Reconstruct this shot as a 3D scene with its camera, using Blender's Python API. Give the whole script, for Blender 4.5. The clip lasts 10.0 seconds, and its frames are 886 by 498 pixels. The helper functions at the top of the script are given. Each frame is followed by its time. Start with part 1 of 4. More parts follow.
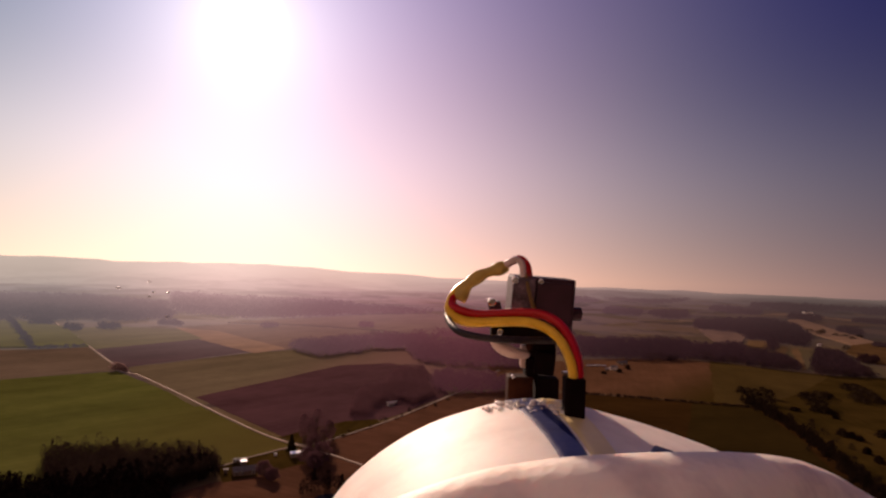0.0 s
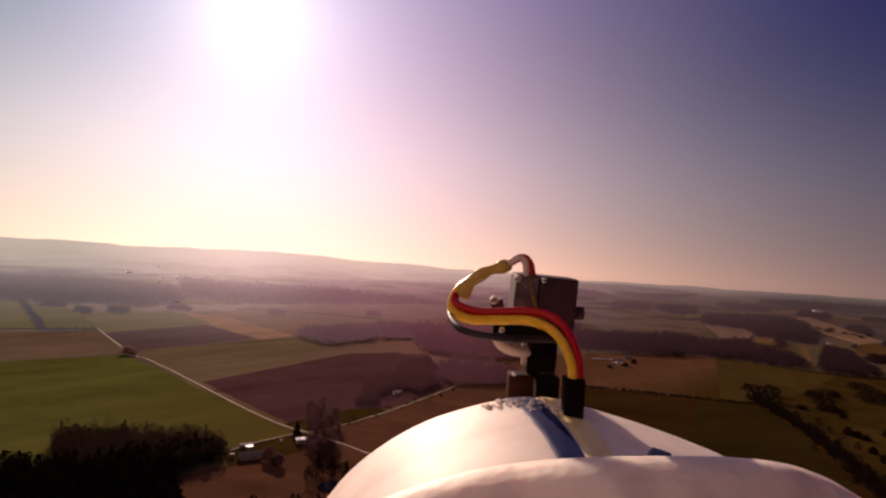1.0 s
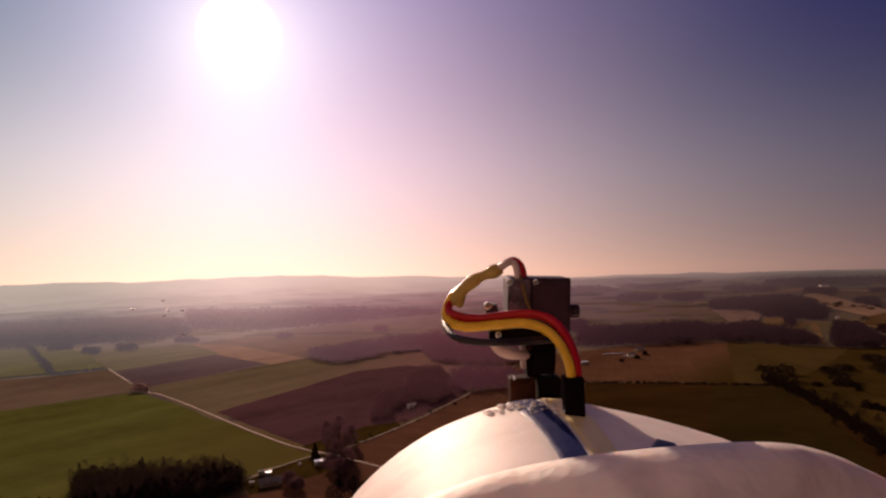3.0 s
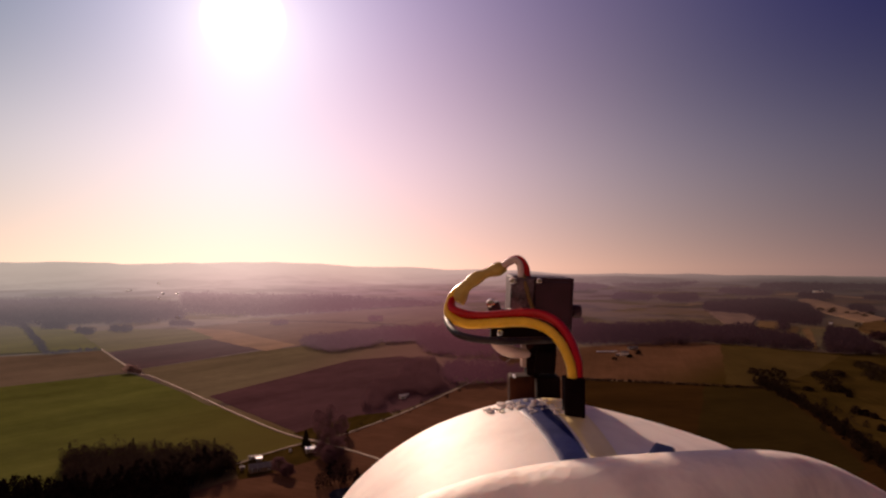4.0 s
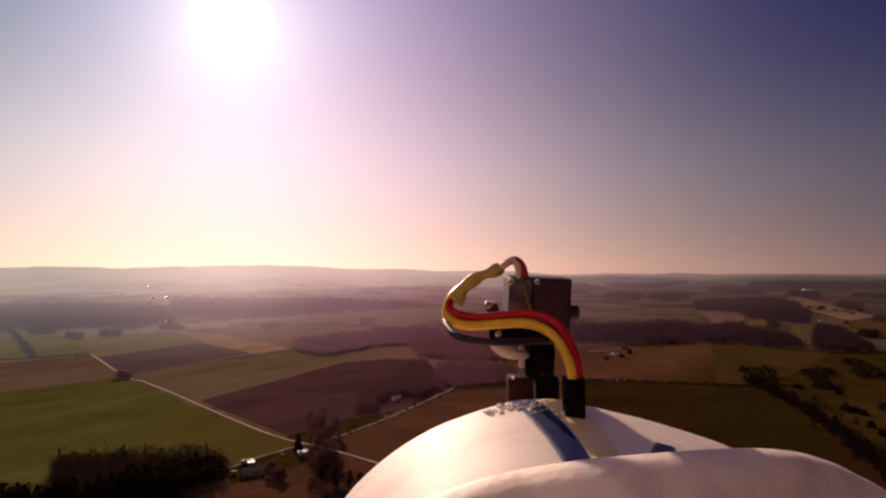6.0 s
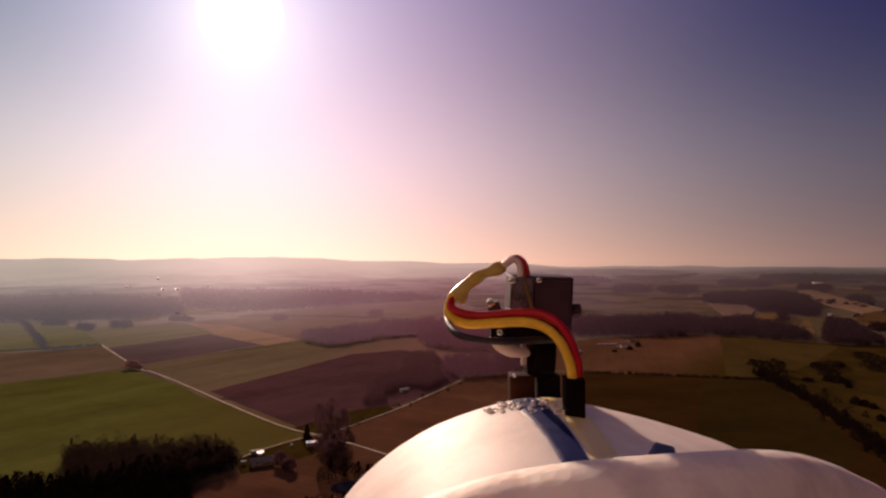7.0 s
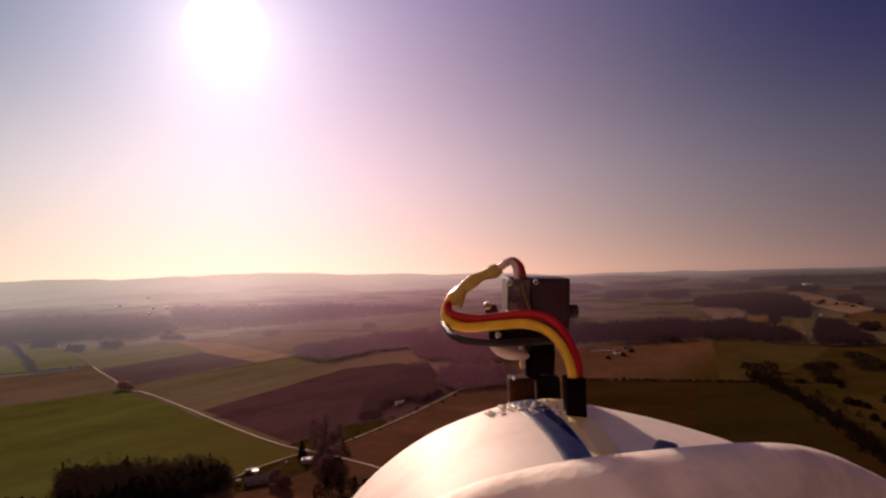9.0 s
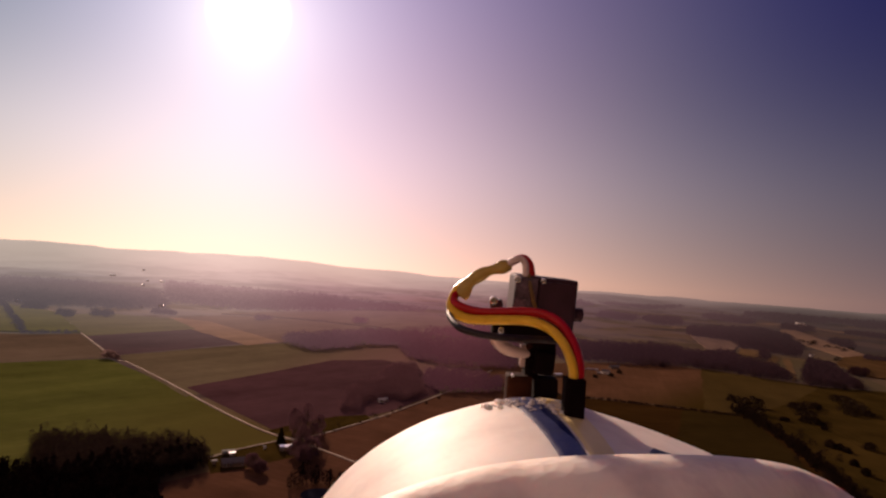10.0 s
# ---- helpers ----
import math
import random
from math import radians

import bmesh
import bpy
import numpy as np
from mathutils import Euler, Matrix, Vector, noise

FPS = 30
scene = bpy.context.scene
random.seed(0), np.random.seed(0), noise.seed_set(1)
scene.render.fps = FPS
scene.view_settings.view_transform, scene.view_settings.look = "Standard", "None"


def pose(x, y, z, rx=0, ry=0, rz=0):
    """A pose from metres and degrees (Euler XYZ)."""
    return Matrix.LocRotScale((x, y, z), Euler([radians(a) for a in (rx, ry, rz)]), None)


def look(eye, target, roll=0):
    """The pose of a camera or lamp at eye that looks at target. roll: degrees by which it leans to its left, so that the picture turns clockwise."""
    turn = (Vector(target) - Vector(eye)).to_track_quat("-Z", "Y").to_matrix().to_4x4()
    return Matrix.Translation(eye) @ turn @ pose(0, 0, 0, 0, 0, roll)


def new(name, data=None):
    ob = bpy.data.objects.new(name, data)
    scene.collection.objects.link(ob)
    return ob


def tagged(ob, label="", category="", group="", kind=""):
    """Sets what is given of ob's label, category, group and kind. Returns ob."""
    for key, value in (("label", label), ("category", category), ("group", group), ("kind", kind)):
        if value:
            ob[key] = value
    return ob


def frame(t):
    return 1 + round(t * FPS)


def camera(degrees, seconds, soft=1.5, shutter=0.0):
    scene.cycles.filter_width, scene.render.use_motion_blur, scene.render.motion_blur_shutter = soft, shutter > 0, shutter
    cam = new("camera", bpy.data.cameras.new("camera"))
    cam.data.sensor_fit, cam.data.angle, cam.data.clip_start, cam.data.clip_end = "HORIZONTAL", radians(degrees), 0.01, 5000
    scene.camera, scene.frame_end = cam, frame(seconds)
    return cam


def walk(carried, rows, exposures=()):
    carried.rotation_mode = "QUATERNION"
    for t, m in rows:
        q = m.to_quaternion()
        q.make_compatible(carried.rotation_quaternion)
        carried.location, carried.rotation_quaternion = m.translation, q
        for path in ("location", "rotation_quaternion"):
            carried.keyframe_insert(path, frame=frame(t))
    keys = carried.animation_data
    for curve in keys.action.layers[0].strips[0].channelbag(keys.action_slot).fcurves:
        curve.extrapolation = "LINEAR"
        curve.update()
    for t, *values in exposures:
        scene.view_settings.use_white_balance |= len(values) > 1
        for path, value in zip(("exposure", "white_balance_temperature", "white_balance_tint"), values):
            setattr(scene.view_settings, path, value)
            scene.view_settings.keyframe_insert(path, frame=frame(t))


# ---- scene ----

from mathutils import geometry

# ------------------------------------------------------------------ camera
# A small camera strapped to a model aircraft that stands still 100 m over farmland:
# the view turns by a few degrees, and the eye's swing of some millimetres is fitted so that the aircraft keeps its
# place in view.
LENS = 70.0
EYE = Vector((0.0, 0.0, 100.0))
REST = pose(0, 0, 0, 90 + 2.05, -0.2, 0.76)          # the turn in which the aircraft's own axes are given
TURNS = [                                           # seconds; yaw, pitch, roll; the eye's swing in millimetres
    (0.0, 0.38, 2.43, -1.93, -2.25, 0.44, -2.47), (0.2, 0.60, 1.98, -2.38, -1.85, 0.11, -1.19), (0.3, 0.89, 1.69, -3.02, -1.31, -0.26, -0.57),
    (0.5, 1.22, 1.26, -4.25, -1.10, -0.86, 0.15), (0.7, 0.77, 0.92, -3.88, -2.61, -0.54, 1.60), (0.8, 0.87, 0.92, -3.45, -1.95, -0.55, 1.88),
    (1.0, 1.08, 1.56, -3.05, -0.72, -0.45, -0.13), (1.2, 1.31, 2.48, -1.75, 1.21, -0.22, -2.54), (1.3, 1.51, 2.78, -1.16, 2.30, -0.24, -3.21),
    (1.5, 1.69, 2.24, 0.04, 3.53, -0.58, -0.49), (1.7, 1.67, 1.69, 0.93, 3.89, -0.84, 2.03), (1.8, 1.61, 1.40, 1.53, 4.01, -0.99, 3.49),
    (2.0, 1.39, 1.46, 1.55, 3.23, -0.84, 3.29), (2.2, 1.42, 2.25, 1.44, 3.35, -0.59, 0.38), (2.3, 1.44, 2.60, 1.32, 3.37, -0.46, -0.93),
    (2.5, 1.42, 2.92, 1.62, 3.50, -0.40, -1.88), (2.7, 1.54, 2.42, 2.28, 4.28, -0.78, 0.35), (3.8, 0.83, 2.28, 0.42, 0.67, -0.04, -0.41),
    (4.0, 1.05, 1.67, 0.08, 1.13, -0.35, 1.55), (4.2, 0.80, 1.45, 0.44, 0.42, -0.29, 2.58), (4.3, 0.59, 1.49, 0.41, -0.36, -0.13, 2.41),
    (4.5, 0.19, 1.97, -0.10, -2.00, 0.36, 0.36), (4.7, 0.16, 2.48, 0.17, -1.87, 0.52, -1.28), (4.8, 0.00, 2.64, 0.16, -2.39, 0.68, -1.84),
    (5.0, -0.06, 2.51, 0.29, -2.57, 0.66, -1.31), (5.2, 0.37, 1.96, 0.97, -0.74, 0.08, 1.10), (5.3, 0.63, 1.69, 1.33, 0.37, -0.25, 2.30),
    (5.5, 0.90, 1.06, 0.72, 0.87, -0.52, 4.14), (5.7, 0.25, 1.81, 0.15, -1.69, 0.24, 1.09), (6.8, 0.73, 1.33, 2.05, 1.16, -0.59, 4.08),
    (7.0, 1.01, 1.10, 0.47, 1.11, -0.55, 3.85), (7.2, 0.98, 1.63, -1.04, 0.20, -0.25, 0.92), (7.3, 0.88, 2.43, -1.47, -0.19, 0.08, -2.18),
    (7.5, 1.36, 2.72, 0.71, 2.77, -0.28, -1.76), (7.7, 1.10, 2.42, 4.31, 3.80, -1.18, 1.73), (7.8, 1.00, 1.92, 3.41, 2.96, -0.95, 2.90),
    (8.0, 0.37, 1.40, 3.83, 0.95, -0.90, 5.05), (8.2, 0.42, 1.60, 2.95, 0.60, -0.56, 3.72), (8.3, 0.50, 1.89, 2.57, 0.67, -0.40, 2.41),
    (8.5, 0.62, 2.40, 2.58, 1.10, -0.31, 0.63), (8.7, 0.55, 2.72, 1.91, 0.51, 0.01, -0.97), (8.8, 0.46, 2.72, 1.49, -0.02, 0.16, -1.24),
    (9.0, 0.26, 2.11, 1.99, -0.54, -0.02, 1.25), (9.2, -0.06, 1.45, 0.45, -2.65, 0.28, 2.57), (9.3, -0.23, 1.07, 0.05, -3.60, 0.34, 3.68),
    (9.5, -0.41, 1.45, -1.41, -5.06, 0.72, 1.32), (9.7, -0.30, 2.14, -2.21, -4.91, 0.86, -1.65), (10.0, -0.04, 2.32, -3.89, -4.89, 0.55, -3.39)]
cam = camera(LENS, 10.0, soft=2.4)


def turned(yaw, pitch, roll, x, y, z):
    """The camera's pose at that turn and swing."""
    return Matrix.Translation(EYE + Vector((x, y, z)) * 0.001) @ pose(0, 0, 0, 90 + pitch, roll, yaw)


STOPS = [(0.0, 0.15), (0.5, 0.05), (1.0, 0.13), (1.5, 0.06), (2.5, 0.05), (4.0, 0.03), (7.5, 0.04), (10.0, 0.03)]
walk(cam, [(t, turned(*turn)) for t, *turn in TURNS], [(t, stops, 6800, 12.5) for t, stops in STOPS])

# ------------------------------------------------------------------ world and sun
SUN_UP, SUN_SIDE = 20.7, -18.7                      # elevation; azimuth from straight ahead (+y) to the right
SUN = Vector((math.sin(radians(SUN_SIDE)) * math.cos(radians(SUN_UP)),
              math.cos(radians(SUN_SIDE)) * math.cos(radians(SUN_UP)), math.sin(radians(SUN_UP))))


class Net:
    """Short spellings for a node tree."""

    def __init__(self, tree, fresh=True):
        self.tree = tree
        if fresh:
            tree.nodes.clear()

    def add(self, kind, ins=(), **props):
        node = self.tree.nodes.new(kind)
        for key, value in props.items():
            setattr(node, key, value)
        for key, value in dict(ins).items():
            self.put(node.inputs[key], value)
        return node

    def put(self, socket, value):
        if isinstance(value, bpy.types.NodeSocket):
            self.tree.links.new(value, socket)
        elif isinstance(value, bpy.types.Node):
            self.tree.links.new(value.outputs[0], socket)
        else:
            if socket.type == "RGBA" and len(value) == 3:
                value = (*value, 1)
            socket.default_value = value

    def math(self, op, a, b=0.0, c=0.0, clamp=False):
        return self.add("ShaderNodeMath", {0: a, 1: b, 2: c}, operation=op, use_clamp=clamp).outputs[0]

    def dot(self, a, b):
        return self.add("ShaderNodeVectorMath", {0: a, 1: b}, operation="DOT_PRODUCT").outputs["Value"]

    def mix(self, fac, a, b, blend="MIX"):
        node = self.add("ShaderNodeMix", data_type="RGBA", blend_type=blend)
        for i, v in ((0, fac), (6, a), (7, b)):
            self.put(node.inputs[i], v)
        return node.outputs[2]

    def ramp(self, fac, stops, ease="LINEAR"):
        node = self.add("ShaderNodeValToRGB", {0: fac})
        node.color_ramp.interpolation = ease
        for i, (at, col) in enumerate(stops):
            el = node.color_ramp.elements[i] if i < 2 else node.color_ramp.elements.new(at)
            el.position, el.color = at, (*col, 1)
        return node.outputs[0]

    def noise(self, vector, scale, detail=3.0, rough=0.55):
        return self.add("ShaderNodeTexNoise", {"Vector": vector, "Scale": scale, "Detail": detail, "Roughness": rough}).outputs[0]

    def span(self, value, lo, hi, a=0.0, b=1.0, smooth=False):
        return self.add("ShaderNodeMapRange", {0: value, 1: lo, 2: hi, 3: a, 4: b},
                        interpolation_type="SMOOTHSTEP" if smooth else "LINEAR").outputs[0]

    def scaled(self, colour, k):
        return self.mix(1.0, colour, self.add("ShaderNodeCombineColor", {0: k, 1: k, 2: k}).outputs[0], "MULTIPLY")


def build_world():
    world = bpy.data.worlds.new("hazy_sky")
    world.use_nodes = True
    scene.world = world
    n = Net(world.node_tree)
    way = n.add("ShaderNodeTexCoord").outputs["Generated"]
    sky = n.add("ShaderNodeTexSky", sky_type="NISHITA", sun_disc=False, sun_elevation=radians(SUN_UP),
                sun_rotation=radians(SUN_SIDE), altitude=100, air_density=1.0, dust_density=4.0, ozone_density=2.0)
    angle = n.math("ARCCOSINE", n.math("MINIMUM", n.dot(way, SUN), 0.999999))
    up = n.add("ShaderNodeSeparateXYZ", {0: way}).outputs[2]
    height = n.math("MAXIMUM", up, 0.0)
    # the sun's glare in the hazy air: a burnt-out core and aureoles of growing width
    def bell(value, degrees):
        return n.math("EXPONENT", n.math("MULTIPLY", n.math("POWER", n.math("DIVIDE", value, radians(degrees)), 2.0), -1.0))

    def fade(value, degrees):
        return n.math("EXPONENT", n.math("DIVIDE", value, -radians(degrees)))

    core = n.span(angle, radians(3.6), radians(1.9), smooth=True)
    spread, wide = fade(angle, 22), bell(angle, 30)
    # warm haze that thickens towards the horizon and glows under the sun
    thin = n.math("EXPONENT", n.math("DIVIDE", height, -0.07))
    thick = n.math("EXPONENT", n.math("DIVIDE", height, -0.20))
    # pinkish lens flare beside the sun, put into the sky's colour
    rosy = bell(n.math("ARCCOSINE", n.math("MINIMUM", n.dot(way, Vector((-0.142, 0.980, 0.141)).normalized()), 0.999999)), 15)
    # a paler sky on one side, and an unseen warm glow behind, added to light the foam
    side = n.span(n.dot(way, Vector((-0.85, 0.52, 0.10)).normalized()), 0.3, 1.0, smooth=True)
    rear_glow = n.span(n.dot(way, Vector((-0.62, -0.78, 0)).normalized()), 0.1, 0.9, smooth=True)
    band = n.math("MULTIPLY", spread, n.math("EXPONENT", n.math("MULTIPLY", n.math("POWER", n.math("DIVIDE", n.math("SUBTRACT", height, 0.14), 0.10), 2.0), -1.0)))
    total = n.scaled((0.002, 0.005, 0.038), 1.0)
    for value, colour in ((core, (1.4, 1.35, 1.4)), (fade(angle, 4), (0.80, 0.76, 0.52)), (bell(angle, 20), (0.225, 0.140, 0.165)), (bell(angle, 10), (0.10, 0.11, 0.13)), (bell(angle, 32), (0.066, 0.068, 0.098)), (spread, (0.0, 0.0, 0.34)),
                          (n.math("MULTIPLY", thick, wide), (0.61, 0.365, 0.18)), (n.math("MULTIPLY", thin, spread), (1.50, 0.30, 0.0)), (n.math("MULTIPLY", thick, spread), (1.32, 1.42, 0.79)),
                          (rosy, (0.11, 0.01, 0.05)), (band, (0.13, 0.14, 0.20)), (side, (0.0, 0.09, 0.056)), (rear_glow, (0.68, 0.405, 0.285))):
        total = n.mix(1.0, total, n.scaled(colour, value), "ADD")
    total = n.mix(1.0, total, n.scaled(sky.outputs[0], n.math("MULTIPLY", rear_glow, 0.008)), "ADD")
    # the lens's darker upper corners, put into the sky's colour: deep blue far from the sun, greyer beyond it
    deep = n.math("MULTIPLY", n.math("MULTIPLY", n.span(angle, radians(31), radians(53), smooth=True), n.span(angle, radians(85), radians(58), smooth=True)), n.span(up, 0.10, 0.44, smooth=True))
    total = n.mix(deep, total, n.mix(1.0, total, (0.52, 0.54, 0.96), "MULTIPLY"))
    grey = n.math("MULTIPLY", n.span(n.dot(way, Vector((-0.90, 0.40, 0.15)).normalized()), 0.66, 0.92, smooth=True), n.span(up, 0.15, 0.42, smooth=True))
    total = n.mix(grey, total, n.mix(1.0, total, (0.68, 0.78, 0.80), "MULTIPLY"))
    total = n.mix(1.0, total, (1.0, 0.967, 1.0), "MULTIPLY")
    back = n.add("ShaderNodeBackground", {0: total, 1: 1.0})
    n.add("ShaderNodeOutputWorld", {0: back})


build_world()
sun = new("sun", bpy.data.lights.new("sun", "SUN"))
sun.data.energy, sun.data.angle, sun.data.color = 5.0, radians(0.6), (1.0, 0.70, 0.54)
sun.matrix_world = look(SUN * 400 + EYE, EYE)

# ------------------------------------------------------------------ materials
def surface(name, colours, scale=1.0, rough=0.9, bump=0.0, fine=None, metal=0.0, spec=0.3, local=True, extra=None):
    """A procedural surface: colours mottled at two scales, with fine relief. scale: patches per metre."""
    mat = bpy.data.materials.new(name)
    mat.use_nodes = True
    n = Net(mat.node_tree)
    where = n.add("ShaderNodeTexCoord").outputs["Object"] if local else n.add("ShaderNodeNewGeometry").outputs["Position"]
    big = n.noise(where, scale, 4.0)
    small = n.noise(where, (fine or scale * 9), 3.0, 0.7)
    mixed = n.math("ADD", n.math("MULTIPLY", big, 0.65), n.math("MULTIPLY", small, 0.35))
    stops = [(0.36 + 0.28 * i / max(1, len(colours) - 1), c) for i, c in enumerate(colours)]
    base = n.ramp(mixed, stops)
    if extra:
        base = extra(n, where, base)
    shader = n.add("ShaderNodeBsdfPrincipled", {"Base Color": base, "Metallic": metal, "Specular IOR Level": spec,
                   "Roughness": n.span(small, 0.3, 0.7, max(0.02, rough - 0.08), min(1.0, rough + 0.06))})
    if bump:
        n.put(shader.inputs["Normal"], n.add("ShaderNodeBump", {"Strength": bump, "Distance": 0.25 / (fine or scale * 9), "Height": small}))
    n.add("ShaderNodeOutputMaterial", {0: shader})
    return mat


def haze_glow(n, flat, start=600):
    """The glow of haze painted over far land, its colour by bearing; and its strength, by distance."""
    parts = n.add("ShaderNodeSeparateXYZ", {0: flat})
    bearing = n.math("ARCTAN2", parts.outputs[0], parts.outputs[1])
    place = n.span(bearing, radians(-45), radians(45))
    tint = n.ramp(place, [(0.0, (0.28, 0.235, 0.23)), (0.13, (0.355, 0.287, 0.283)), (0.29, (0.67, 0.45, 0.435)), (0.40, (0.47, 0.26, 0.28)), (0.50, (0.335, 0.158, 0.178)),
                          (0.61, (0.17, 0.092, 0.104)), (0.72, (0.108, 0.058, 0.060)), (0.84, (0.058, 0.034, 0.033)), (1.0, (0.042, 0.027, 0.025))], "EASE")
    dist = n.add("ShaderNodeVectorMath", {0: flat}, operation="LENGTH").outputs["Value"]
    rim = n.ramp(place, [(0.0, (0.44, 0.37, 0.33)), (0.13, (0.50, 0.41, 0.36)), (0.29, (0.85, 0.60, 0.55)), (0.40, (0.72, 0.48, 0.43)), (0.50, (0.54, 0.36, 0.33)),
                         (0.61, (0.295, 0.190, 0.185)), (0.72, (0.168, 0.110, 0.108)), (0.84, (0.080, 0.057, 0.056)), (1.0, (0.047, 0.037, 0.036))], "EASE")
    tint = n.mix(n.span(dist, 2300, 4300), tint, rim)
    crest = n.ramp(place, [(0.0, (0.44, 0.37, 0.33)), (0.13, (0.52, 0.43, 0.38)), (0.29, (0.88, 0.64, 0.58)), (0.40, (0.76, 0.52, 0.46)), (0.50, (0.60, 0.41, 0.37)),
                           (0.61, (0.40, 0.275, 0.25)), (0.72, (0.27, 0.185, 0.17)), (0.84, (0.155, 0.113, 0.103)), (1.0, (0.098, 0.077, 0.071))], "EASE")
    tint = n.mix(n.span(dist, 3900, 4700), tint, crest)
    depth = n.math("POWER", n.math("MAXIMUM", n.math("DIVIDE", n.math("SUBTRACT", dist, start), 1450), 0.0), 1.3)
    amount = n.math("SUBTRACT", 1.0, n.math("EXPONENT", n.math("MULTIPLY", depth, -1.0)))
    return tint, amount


def paint_haze(mat):
    """Paints the haze before far fields as emission, from 620 m on."""
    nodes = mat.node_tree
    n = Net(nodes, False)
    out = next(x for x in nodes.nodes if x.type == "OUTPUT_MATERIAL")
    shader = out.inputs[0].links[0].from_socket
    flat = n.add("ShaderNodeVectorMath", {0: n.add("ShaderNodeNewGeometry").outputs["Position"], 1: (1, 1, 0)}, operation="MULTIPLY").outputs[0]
    tint, amount = haze_glow(n, flat, 620)
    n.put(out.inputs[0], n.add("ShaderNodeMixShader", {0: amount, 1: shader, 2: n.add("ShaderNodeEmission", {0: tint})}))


def field_surface(name, colours, heading, rough=1.0, sheen=0.0, line=7.0, far=False, into=None):
    """Soil or crop, with wide drill lines along its heading and blotches where the ground lies wet."""
    def lines(n, where, base):
        turn = n.add("ShaderNodeMapping", {0: where, "Rotation": (0, 0, radians(heading))})
        wave = n.add("ShaderNodeTexWave", {0: turn, "Scale": 0.31 / line * 1.0, "Distortion": 2.0, "Detail": 2.0}, bands_direction="X").outputs[1]
        tint = n.mix(n.math("MULTIPLY", wave, 0.40), base, colours[0])
        blot = n.span(n.noise(where, 0.011, 4.0, 0.6), 0.42, 0.66, 0.0, 0.65)
        tint = n.mix(blot, tint, colours[-1])
        # damp and dry patches drawn out along the drill lines, and fine tramlines
        drawn = n.add("ShaderNodeMapping", {0: turn, "Scale": (0.030, 0.006, 1.0)})
        tint = n.scaled(tint, n.span(n.noise(drawn, 1.0, 5.0, 0.62), 0.30, 0.70, 0.80, 1.22))
        tint = n.scaled(tint, n.span(n.noise(where, 0.09, 4.0, 0.7), 0.30, 0.70, 0.90, 1.10))
        if into:                                     # the colour shifts slowly across the field, on stubble towards haze purple
            tint = n.mix(n.span(n.dot(where, into[0]), into[1], into[2], smooth=True), tint, into[3])
        return tint
    mat = surface(name, colours, 0.03, rough, 0.5, 0.9, spec=sheen, local=False, extra=lines)
    # far fields: haze painted over the crop as glow
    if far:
        paint_haze(mat)
    return mat



def leafy(name, colours, scale, through_light=0.25):
    """Foliage or twigs: matt, and a little light comes through."""
    mat = bpy.data.materials.new(name)
    mat.use_nodes = True
    n = Net(mat.node_tree)
    where = n.add("ShaderNodeNewGeometry")
    tone = n.math("ADD", n.math("MULTIPLY", n.noise(where.outputs["Position"], scale, 2.0), 0.6), n.math("MULTIPLY", where.outputs["Random Per Island"], 0.4))
    col = n.ramp(tone, [(0.3, colours[0]), (0.7, colours[1])])
    n.add("ShaderNodeOutputMaterial", {0: n.add("ShaderNodeMixShader", {0: through_light, 1: n.add("ShaderNodeBsdfDiffuse", {0: col}), 2: n.add("ShaderNodeBsdfTranslucent", {0: col})})})
    return mat


def hazed_wood_surface():
    mat = bpy.data.materials.new("hazed_wood")
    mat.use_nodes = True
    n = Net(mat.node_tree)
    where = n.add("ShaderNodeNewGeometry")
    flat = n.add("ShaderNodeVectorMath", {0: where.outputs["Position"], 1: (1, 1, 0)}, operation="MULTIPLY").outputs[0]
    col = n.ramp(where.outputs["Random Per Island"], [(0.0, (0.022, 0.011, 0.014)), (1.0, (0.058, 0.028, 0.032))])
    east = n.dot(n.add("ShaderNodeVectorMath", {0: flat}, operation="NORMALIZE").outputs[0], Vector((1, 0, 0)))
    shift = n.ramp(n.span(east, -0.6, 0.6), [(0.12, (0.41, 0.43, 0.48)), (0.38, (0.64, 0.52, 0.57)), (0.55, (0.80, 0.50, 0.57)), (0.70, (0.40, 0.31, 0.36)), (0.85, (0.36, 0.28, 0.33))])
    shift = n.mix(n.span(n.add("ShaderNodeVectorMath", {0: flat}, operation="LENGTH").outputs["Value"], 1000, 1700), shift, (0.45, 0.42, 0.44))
    # haze before the trees, painted as emission from 50 m on
    tint, amount = haze_glow(n, flat, 50)
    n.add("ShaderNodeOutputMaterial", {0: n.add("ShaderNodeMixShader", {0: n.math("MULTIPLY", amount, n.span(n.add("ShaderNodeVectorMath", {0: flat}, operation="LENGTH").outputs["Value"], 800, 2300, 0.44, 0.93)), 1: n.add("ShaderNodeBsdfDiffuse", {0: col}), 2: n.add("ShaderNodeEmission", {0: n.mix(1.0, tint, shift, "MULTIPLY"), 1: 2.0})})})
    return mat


GREEN = field_surface("winter_crop", [(0.064, 0.070, 0.016), (0.088, 0.093, 0.024)], 35, into=(Vector((1, 0, 0)), -260, -50, (0.084, 0.064, 0.019)))
# stubble, plough, bare soil: haze and glare are put into their purple-red
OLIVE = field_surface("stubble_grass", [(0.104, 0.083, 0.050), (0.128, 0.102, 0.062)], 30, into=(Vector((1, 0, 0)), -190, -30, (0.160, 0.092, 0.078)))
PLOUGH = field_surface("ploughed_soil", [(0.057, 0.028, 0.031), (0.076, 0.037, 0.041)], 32)
